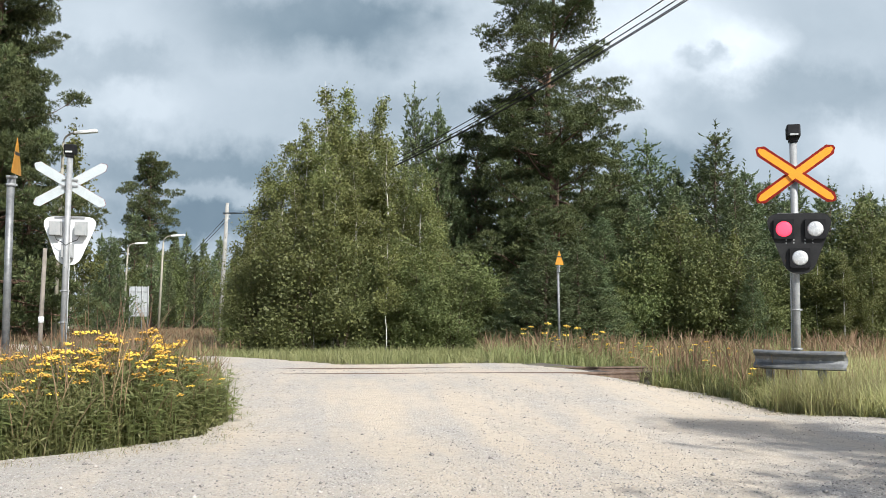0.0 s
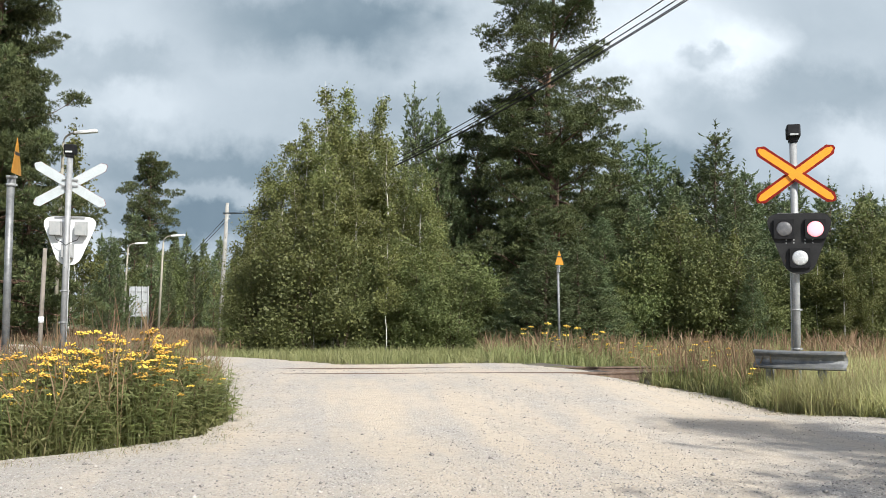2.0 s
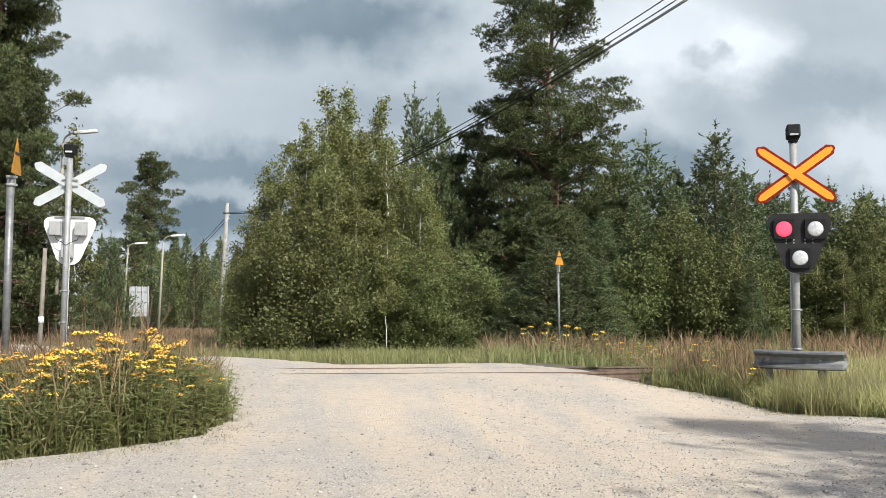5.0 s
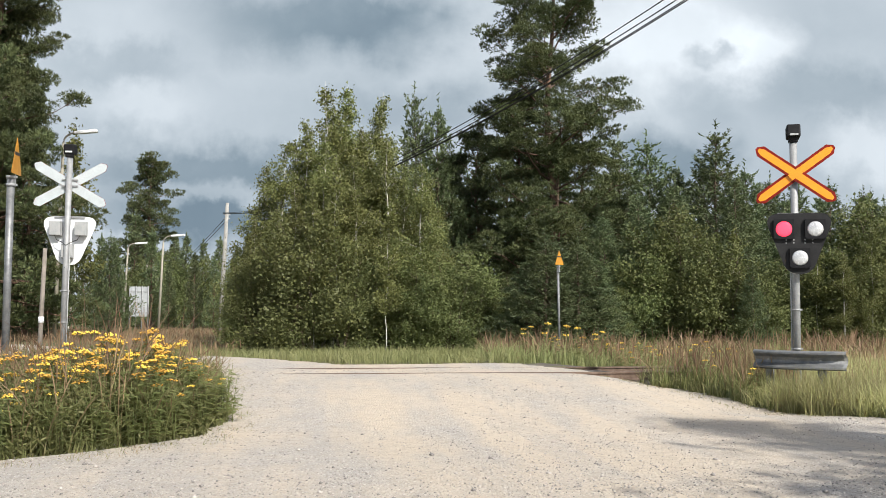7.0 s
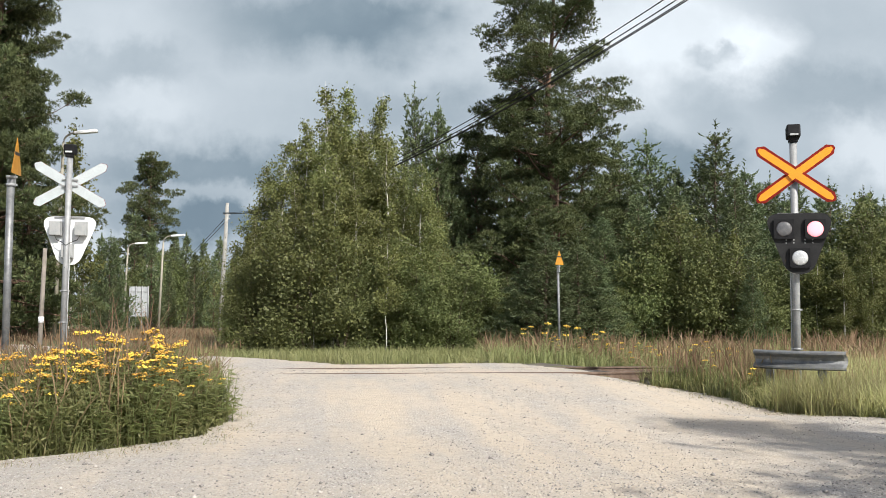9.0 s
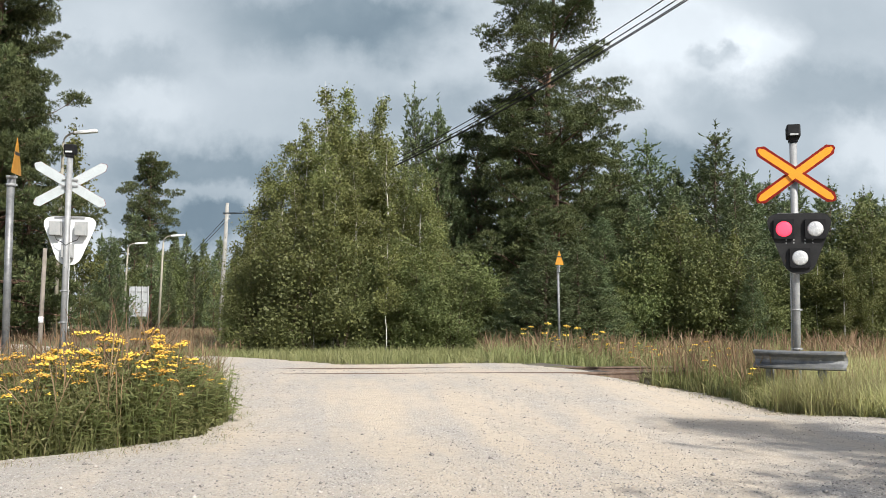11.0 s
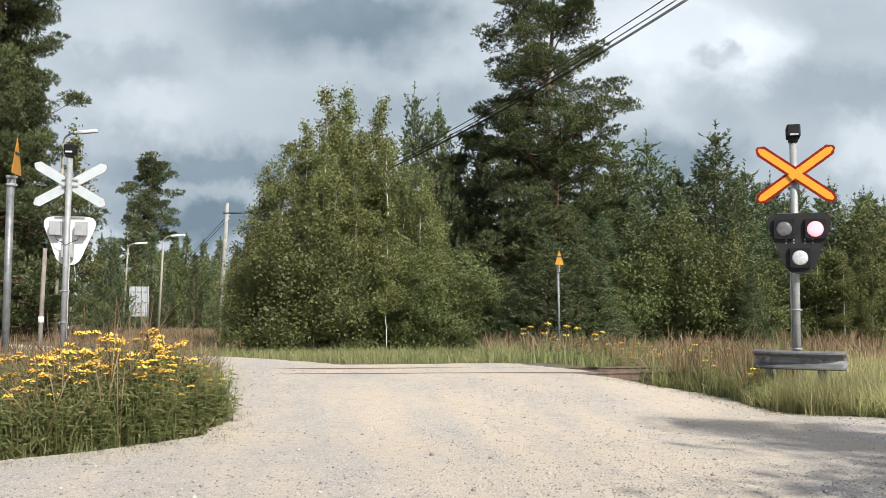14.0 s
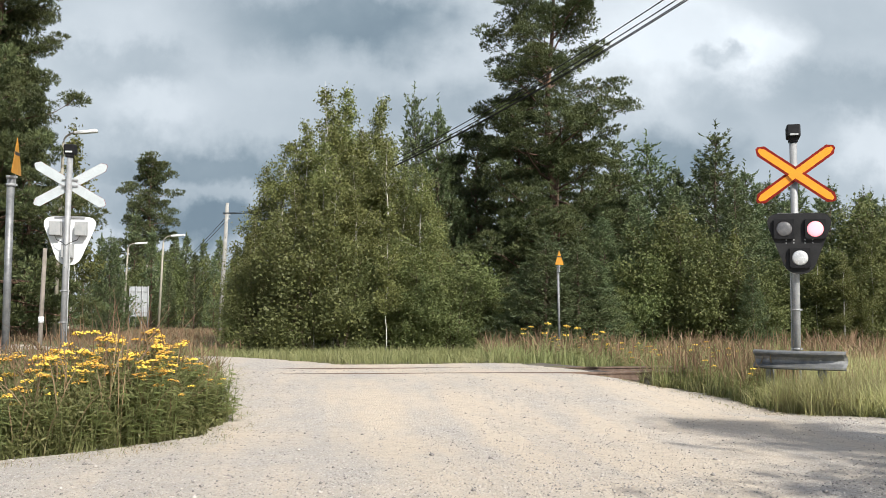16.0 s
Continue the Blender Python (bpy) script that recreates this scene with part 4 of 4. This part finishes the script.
# deeper forest
rng = random.Random(8)
for k in range(17):
    x, y = -44 + 92 * (k + rng.random()) / 17, rng.uniform(52, 66)
    if x > -14:
        put(FAR, x, y, rng.uniform(6.5, 9.5), 14, rng.uniform(0, 360), 1.3)
for k in range(22):
    x = -110 + 220 * (k + rng.random()) / 22
    put(FAR, x, rng.uniform(105, 125), rng.uniform(8, 11), 14, rng.uniform(0, 360), 1.5)
discard(*BIRCH, *SLIM, *BUSH, *YOUNG, PINE, PINE_B, FAR, SHADE)


# ---------------------------------------------------------------- grasses
def blades(name, label, spots, tall, width, lean, mat, seed, profile=(1.0, 0.8, 0.5, 0.1), origin=(0, 0, 0), kind="stuff"):
    """Many blades of grass, each a bent tapering strip rising from its spot."""
    r = np.random.default_rng(seed)
    p = np.array(spots, float)
    n = len(p)
    h = tall * r.uniform(0.55, 1.15, n) if np.isscalar(tall) else np.array(tall) * r.uniform(0.7, 1.15, n)
    az, turn = r.uniform(0, math.tau, n), r.uniform(0, math.tau, n)
    bend = np.abs(r.normal(size=n)) * lean
    side = np.stack([np.cos(turn), np.sin(turn), np.zeros(n)], 1)
    out = np.stack([np.cos(az), np.sin(az), np.zeros(n)], 1)
    verts = []
    for s, w in zip((0.0, 0.4, 0.75, 1.0), profile):
        c = p + out * (h * bend * s ** 1.8)[:, None] + np.array((0, 0, 1.0)) * (h * s * (1 - 0.25 * bend * s))[:, None] - np.array(origin)
        verts += [c - side * width * w / 2, c + side * width * w / 2]
    verts = np.stack(verts, 1)
    quads = np.array([(0, 1, 3, 2), (2, 3, 5, 4), (4, 5, 7, 6)])
    faces = (np.arange(n)[:, None, None] * 8 + quads[None]).reshape(-1, 4)
    ob = link(name, sheet(name, verts.reshape(-1, 3), faces), mat)
    ob.location = origin
    return tagged(ob, label, "grass", kind=kind)


def scatter(count, x0, x1, y0, y1, keep, seed):
    r, out = random.Random(seed), []
    while len(out) < count:
        x, y = r.uniform(x0, x1), r.uniform(y0, y1)
        if keep(x, y):
            out.append((x, y, height(x, y) - 0.03))
    return out


SWAY = []  # what the wind moves: object, amount, phase
SEEDY = (0.35, 0.3, 1.6, 0.3)


def off_road(x, y):
    return not on_road(x, y) and not (x < 6.5 and x > -9 and -0.45 < y - track_y(x, 0) < 2.0)


def bush_height(x, y):
    """How tall the weeds stand on the verge, a mound that is lower towards the gravel."""
    edge = smooth(0, 0.75, min((-2.58 - x) * 0.9, (y - 8.3 + 0.35 * (x + 4)) * 0.9))
    mound = 0.56 + 0.48 * math.exp(-((x + 3.65) / 0.95) ** 2 - ((y - 10.9) / 1.6) ** 2)
    return 0.25 + 0.80 * edge * mound * (1 - 0.38 * smooth(11.2, 13.0, y))


# verge by the left roadside
for i in range(9):
    for j in range(5):
        x0, y0 = -9.6 + 0.76 * i, 8.2 + 1.45 * j
        if x0 > -2.9 or x0 + 0.8 < -0.52 * (y0 + 1.4) - 0.5:
            continue
        spots = scatter(360, x0, x0 + 0.76, y0, y0 + 1.45, lambda x, y: True, 100 + 9 * j + i)
        spots = [p for p in spots if off_road(p[0], p[1])]
        if len(spots) < 20:
            continue
        base = (x0 + 0.38, y0 + 0.7, height(x0 + 0.38, y0 + 0.7))
        hs = [0.85 * bush_height(p[0], p[1]) for p in spots]
        ob = blades("grass_tuft", "mixed green weeds and grass on the verge", spots, hs, 0.012, 0.75, M["weed"], 300 + 9 * j + i, origin=base)
        SWAY.append((ob, 1.0, i * 0.8 + j * 1.3))
        tops = spots[::5]
        ob = blades("seeding_grass", "tall reddish seeding grass among the weeds", tops, [(1.16 + 0.30 * math.exp(-((p[0] + 3.75) / 0.8) ** 2) * (1 - smooth(11, 12.5, p[1]))) * bush_height(p[0], p[1]) for p in tops], 0.008, 0.48, M["red_grass"], 500 + 9 * j + i, SEEDY, base)
        SWAY.append((ob, 1.7, i * 0.8 + j * 1.3 + 0.5))
# ragged edges of the gravel
edge = [p for p in scatter(60000, -9, 9, 7.2, 17.8, off_road, 61) if on_road(p[0] + 0.22, p[1] - 0.22) or on_road(p[0] - 0.22, p[1] - 0.22)]
blades("edge_grass", "short sprawling grass along the gravel's edge", edge[:9500], 0.19, 0.010, 1.2, M["weed"], 62)
# weeds that straggle out on to the gravel
out = [p for p in scatter(26000, -7.5, 7.5, 7.0, 16.5, on_road, 71)
       if noise.noise((p[0] * 2.2, p[1] * 2.2, 30)) > -0.02 and not (on_road(p[0] + 0.4, p[1] + 0.4) and on_road(p[0] - 0.4, p[1] + 0.4))]
blades("edge_weed", "sparse low weeds and dry stalks straggling over the gravel's rim", out, 0.085, 0.008, 1.6, M["weed"], 72)
blades("edge_weed", "dry brown stalks straggling over the gravel's rim", out[::2], 0.09, 0.007, 1.5, M["red_grass"], 73)
# high grass in front of the barrier
blades("barrier_grass", "tall pale grass in front of the steel barrier", scatter(2000, 4.3, 6.8, 12.2, 13.1, off_road, 63), 0.62, 0.013, 0.55, M["pale_grass"], 64)
# taller weeds where the verge meets the track
spots = [p for p in scatter(1900, 3.1, 5.4, 13.6, 17.2, off_road, 51)]
base = (4.5, 15.3, height(4.5, 15.3))
SWAY.append((blades("weed_patch", "dark green and brown weeds beside the track", spots, 0.55, 0.014, 0.45, M["weed"], 52, origin=base), 0.8, 0.4))
SWAY.append((blades("weed_patch", "dry brown stalks beside the track", spots[::4], 0.8, 0.011, 0.3, M["red_grass"], 53, SEEDY, base), 1.2, 0.9))
# leafy weeds low in the verge
r = np.random.default_rng(4)
low = np.array([p for p in scatter(15000, -7.5, -2.5, 8.0, 13.0, off_road, 21)])
low[:, 2] += r.uniform(0.03, 1.0, len(low)) * np.array([bush_height(x, y) * 0.78 for x, y, _ in low])
tagged(link("weed_leaves", soup("weed_leaves", leaf_quads(r, np.repeat(low, 4, 0) + r.normal(size=(len(low) * 4, 3)) * 0.06, 0.062, 0.1, 0.14), 4), M["weed"]), "small green leaves of weeds on the verge", "weeds", kind="stuff")

# other verges
blades("verge_grass", "tall pale green grass beside the gravel road", scatter(11000, 3.2, 12, 8.0, 17.5, lambda x, y: off_road(x, y) and x < 0.56 * y, 31), [0.30 + 0.22 * smooth(4.3, 5.0, p[0]) for p in scatter(11000, 3.2, 12, 8.0, 17.5, lambda x, y: off_road(x, y) and x < 0.56 * y, 31)], 0.0135, 0.75, M["pale_grass"], 32)
blades("verge_grass", "reddish seeding grass around the signal", scatter(1700, 3.6, 13, 13.2, 21, lambda x, y: off_road(x, y) and x < 0.56 * y and noise.noise((x * 0.8, y * 0.8, 5)) > -0.1, 33), 0.56, 0.011, 0.5, M["red_grass"], 34, SEEDY)
blades("meadow_grass", "short bright green grass strip before the trees", scatter(11000, -9, 4, 18.6, 29, off_road, 35), 0.30, 0.020, 0.85, M["green_grass"], 36)
blades("meadow_grass", "tall reddish seeding grass before the forest", scatter(3900, 1.0, 15.5, 19.5, 28.5, lambda x, y: off_road(x, y) and noise.noise((x * 0.5, y * 0.5, 6)) > -0.25, 37), [0.40 + 0.44 * random.Random(i).random() for i in range(3900)], 0.016, 0.5, M["red_grass"], 38, SEEDY)
blades("meadow_grass", "green grass below the forest edge", scatter(9500, 1.0, 15.5, 18.5, 28.5, off_road, 39), 0.5, 0.016, 0.5, M["green_grass"], 40)
blades("far_grass", "reddish far grass beside the road", scatter(9000, -36, -6, 17, 60, lambda x, y: off_road(x, y) and x > -0.56 * y, 41), 0.45, 0.018, 0.5, M["red_grass"], 42, SEEDY)


# ---------------------------------------------------------------- tansy
def tansy(seed, tall, bloom=0.5, label="green tansy with flat clusters of yellow button flowers"):
    """A tansy: upright stems, feathery leaves and flat heads of yellow buttons."""
    rs = np.random.default_rng(seed)
    plant = thing("tansy_plant", label, "flower", None, "tansies on the verge")
    leafy = []
    for k in range(4):
        stem, heads = bmesh.new(), bmesh.new()
        az, tilt = rs.uniform(0, math.tau), rs.uniform(0.02, 0.26)
        h = tall * rs.uniform(0.75, 1.08)
        foot = rs.normal(size=2) * 0.04
        pts = [np.array((foot[0] + math.cos(az) * tilt * h * s ** 1.4, foot[1] + math.sin(az) * tilt * h * s ** 1.4, h * s - 0.04)) for s in (0, 0.3, 0.6, 0.85, 1.0)]
        tube(stem, pts, [0.006, 0.005, 0.005, 0.004, 0.003], 5)
        for j in range(9):
            p = along(pts, 0.12 + 0.08 * j + rs.uniform(0, 0.06))
            a = rs.uniform(0, math.tau)
            d = np.array((math.cos(a), math.sin(a), 0.35))
            for q in range(9):
                c = p + d * 0.020 * (q + 1) + np.array((0, 0, -0.0012 * q * q))
                side = np.array((-math.sin(a), math.cos(a), 0.1)) * (0.048 * math.sin(math.pi * (q + 1.5) / 11))
                for sgn in (-1, 1):
                    leafy.append((c - d * 0.006, c + side * sgn * 0.5 - d * 0.005, c + side * sgn + d * 0.014, c + d * 0.008))
        crown = pts[-1]
        if rs.random() > bloom:
            part("stem", stem, M["tansy_leaf"], plant)
            heads.free()
            continue
        for q in range(rs.integers(13, 21)):
            a, rad = rs.uniform(0, math.tau), 0.085 * math.sqrt(rs.random())
            c = Vector((crown[0] + rad * math.cos(a), crown[1] + rad * math.sin(a), crown[2] + 0.05 - rad * 0.25 + rs.normal() * 0.010))
            tube(stem, [tuple(along(pts, 0.97)), tuple(c)], 0.0015, 3, False)
            size = rs.uniform(0.013, 0.024)
            ring = [heads.verts.new(c + Vector((size * math.cos(i * math.tau / 7), size * math.sin(i * math.tau / 7), 0))) for i in range(7)]
            top = heads.verts.new(c + Vector((0, 0, size * 0.85)))
            foot_v = heads.verts.new(c - Vector((0, 0, size * 0.5)))
            for i in range(7):
                heads.faces.new((ring[i], ring[(i + 1) % 7], top))
                heads.faces.new((ring[(i + 1) % 7], ring[i], foot_v))
        part("stem", stem, M["tansy_leaf"], plant)
        part("flower_head", heads, M["tansy_flower"], plant, "flat yellow flower head")["kind"] = "stuff"
    link("foliage", soup("foliage", leafy, 4), M["tansy_leaf"], plant)
    return plant


TANSY = [tansy(60 + i, 0.95) for i in range(5)]
rng = random.Random(5)
spots = []
while len(spots) < 100:
    x, y = (rng.uniform(-6.4, -2.75), rng.uniform(8.4, 12.4)) if rng.random() < 0.42 else (rng.gauss(-3.45, 0.4), rng.gauss(10.7, 0.7)) if rng.random() < 0.65 else (rng.gauss(-4.0, 0.3), rng.gauss(9.5, 0.35))
    if off_road(x + 0.12, y - 0.15) and x > -0.53 * y and all((x - a) ** 2 + (y - b) ** 2 > 0.022 for a, b in spots):
        spots.append((x, y))
for i, (x, y) in enumerate(spots):
    k = (0.45 + 0.56 * (bush_height(x, y) - 0.25) / 0.75) * rng.uniform(0.82, 1.04)
    ob = copy_thing(TANSY[i % 5], pose(x, y, height(x, y), 0, 0, rng.uniform(0, 360)) @ Matrix.Scale(k, 4))
    SWAY.append((ob, 1.0, x * 1.1 + y * 0.7))
# feathery plants with no open flowers crowd the rim of the mound
LEAFY = [tansy(80 + i, 0.8, 0.0, "feathery green tansy without open flowers at the verge's rim") for i in range(3)]
rim = []
while len(rim) < 62:
    x, y = rng.uniform(-5.2, -2.6), rng.uniform(8.1, 11.2)
    if off_road(x, y) and any(on_road(x + 0.62 * c, y - 0.62 * (1 - c)) for c in (0, 0.5, 1)) and x > -0.53 * y and all((x - a) ** 2 + (y - b) ** 2 > 0.02 for a, b in rim):
        rim.append((x, y))
for i, (x, y) in enumerate(rim):
    ob = copy_thing(LEAFY[i % 3], pose(x, y, height(x, y), 0, 0, rng.uniform(0, 360)) @ Matrix.Scale(rng.uniform(0.5, 0.85), 4))
    SWAY.append((ob, 0.8, x * 1.1 + y * 0.7))
discard(*LEAFY)
for x, y, k in ((3.95, 16.9, 0.55), (4.1, 15.6, 0.5), (4.3, 14.8, 0.5), (2.9, 19.6, 0.7), (3.4, 20.4, 0.7), (4.4, 20.0, 0.7), (2.4, 20.8, 0.75), (5.0, 18.2, 0.6), (1.9, 21.5, 0.7), (3.0, 22.0, 0.75),
                (4.6, 13.6, 0.5), (5.3, 19.4, 0.65), (3.8, 21.2, 0.7)):
    copy_thing(TANSY[rng.randrange(5)], pose(x, y, height(x, y), 0, 0, rng.uniform(0, 360)) @ Matrix.Scale(k * 1.15, 4))
for k in range(26):
    x, y = rng.uniform(2.4, 6.6), rng.uniform(18.3, 22.0)
    copy_thing(TANSY[rng.randrange(5)], pose(x, y, height(x, y), 0, 0, rng.uniform(0, 360)) @ Matrix.Scale(rng.uniform(0.4, 0.6), 4))
discard(*TANSY)


# ---------------------------------------------------------------- loose stones
def loose_stones():
    rs = np.random.default_rng(12)
    base = np.array([(0, 0, 1), (1, 0, 0), (0, 1, 0), (-1, 0, 0), (0, -1, 0), (0, 0, -1)], float)
    tri = np.array([(0, 1, 2), (0, 2, 3), (0, 3, 4), (0, 4, 1), (5, 2, 1), (5, 3, 2), (5, 4, 3), (5, 1, 4)])
    verts, faces = [], []
    while len(verts) < 19000:
        y = 5.6 + 12 * rs.random() ** 1.7
        x = rs.uniform(-0.52, 0.52) * y
        if not on_road(x, y) and not on_road(x + 0.3, y - 0.25) and not on_road(x - 0.3, y - 0.25):
            continue
        dense = noise.noise((x * 0.45, y * 0.45, 20))
        if rs.random() > 0.40 + 1.1 * dense + (0.3 if x < -0.6 else 0):
            continue
        size = 0.005 + 0.011 * rs.random() ** 3 + (0.016 if rs.random() < 0.012 else 0)
        a = rs.uniform(0, math.tau)
        turn = np.array(((math.cos(a), -math.sin(a), 0), (math.sin(a), math.cos(a), 0), (0, 0, 1)))
        v = (base * rs.uniform(0.6, 1.25, (6, 3)) * np.array((size, size * rs.uniform(0.6, 1), size * 0.6))) @ turn.T
        faces.append(tri + 6 * len(verts))
        verts.append(v + np.array((x, y, height(x, y) + size * 0.25)))
    tagged(link("loose_stones", sheet("loose_stones", np.concatenate(verts), np.concatenate(faces)), M["stone"]), "loose grey and beige stones on the gravel road", "stones", kind="stuff")


loose_stones()


# ---------------------------------------------------------------- movement
LEFT_ON = [(3.13 + 0.862 * k, 3.58 + 0.862 * k) for k in range(-4, 16)]


def lens_rows(home, spans):
    """Turns the lens over in three quick steps: lit from the start of each span to its end."""
    angle = 180 if any(a <= 0.0 < b for a, b in spans) else 0
    rows = [(0.0, angle)]
    for a, b in spans:
        for edge, lead in ((a, 3), (b, 0)):
            first = frame(edge) - lead
            for mark in (first + 1, first + 2):
                if (mark - 1) % 15 == 0:  # never half turned on a half second
                    first = mark - 3 if (mark - 1) / FPS >= edge else mark
            if 1 <= first <= frame(16.0) - 4:
                rows += [((first - 1 + k) / FPS, angle + 60 * k) for k in range(4)]
                angle += 180
    rows.append((16.0, angle))
    return [(t, home @ Matrix.Rotation(radians(a), 4, "Z")) for t, a in rows]


def motions():
    home = Matrix.Translation(LENS_LEFT.location)
    gaps = [(a, b) for (_, a), (b, _) in zip(LEFT_ON, LEFT_ON[1:])]
    for lens, spans in ((LENS_LEFT, LEFT_ON), (LENS_RIGHT, gaps), (FAR_LEFT, LEFT_ON), (FAR_RIGHT, gaps)):
        walk(lens, lens_rows(home, spans))
    walk(backdrop, [(0, pose(0, 0, 0, 0, 0, 0.0)), (16, pose(0, 0, 0, 0, 0, -0.98))])
    for ob, amount, phase in SWAY:
        rest = Matrix.LocRotScale(ob.location, ob.rotation_euler.to_quaternion(), None)
        rows = []
        for k in range(33):
            t = 0.5 * k
            gust = 0.6 + 0.4 * math.sin(0.55 * t + 0.2 * phase)
            a = amount * gust * (1.3 * math.sin(2.6 * t + phase) + 0.6 * math.sin(4.3 * t + 2.1 * phase))
            b = amount * gust * 0.7 * math.sin(2.1 * t + 1.7 * phase)
            rows.append((t, Matrix.Translation(rest.translation) @ pose(0, 0, 0, b, a, 0) @ rest.to_quaternion().to_matrix().to_4x4()))
        walk(ob, rows)


motions()
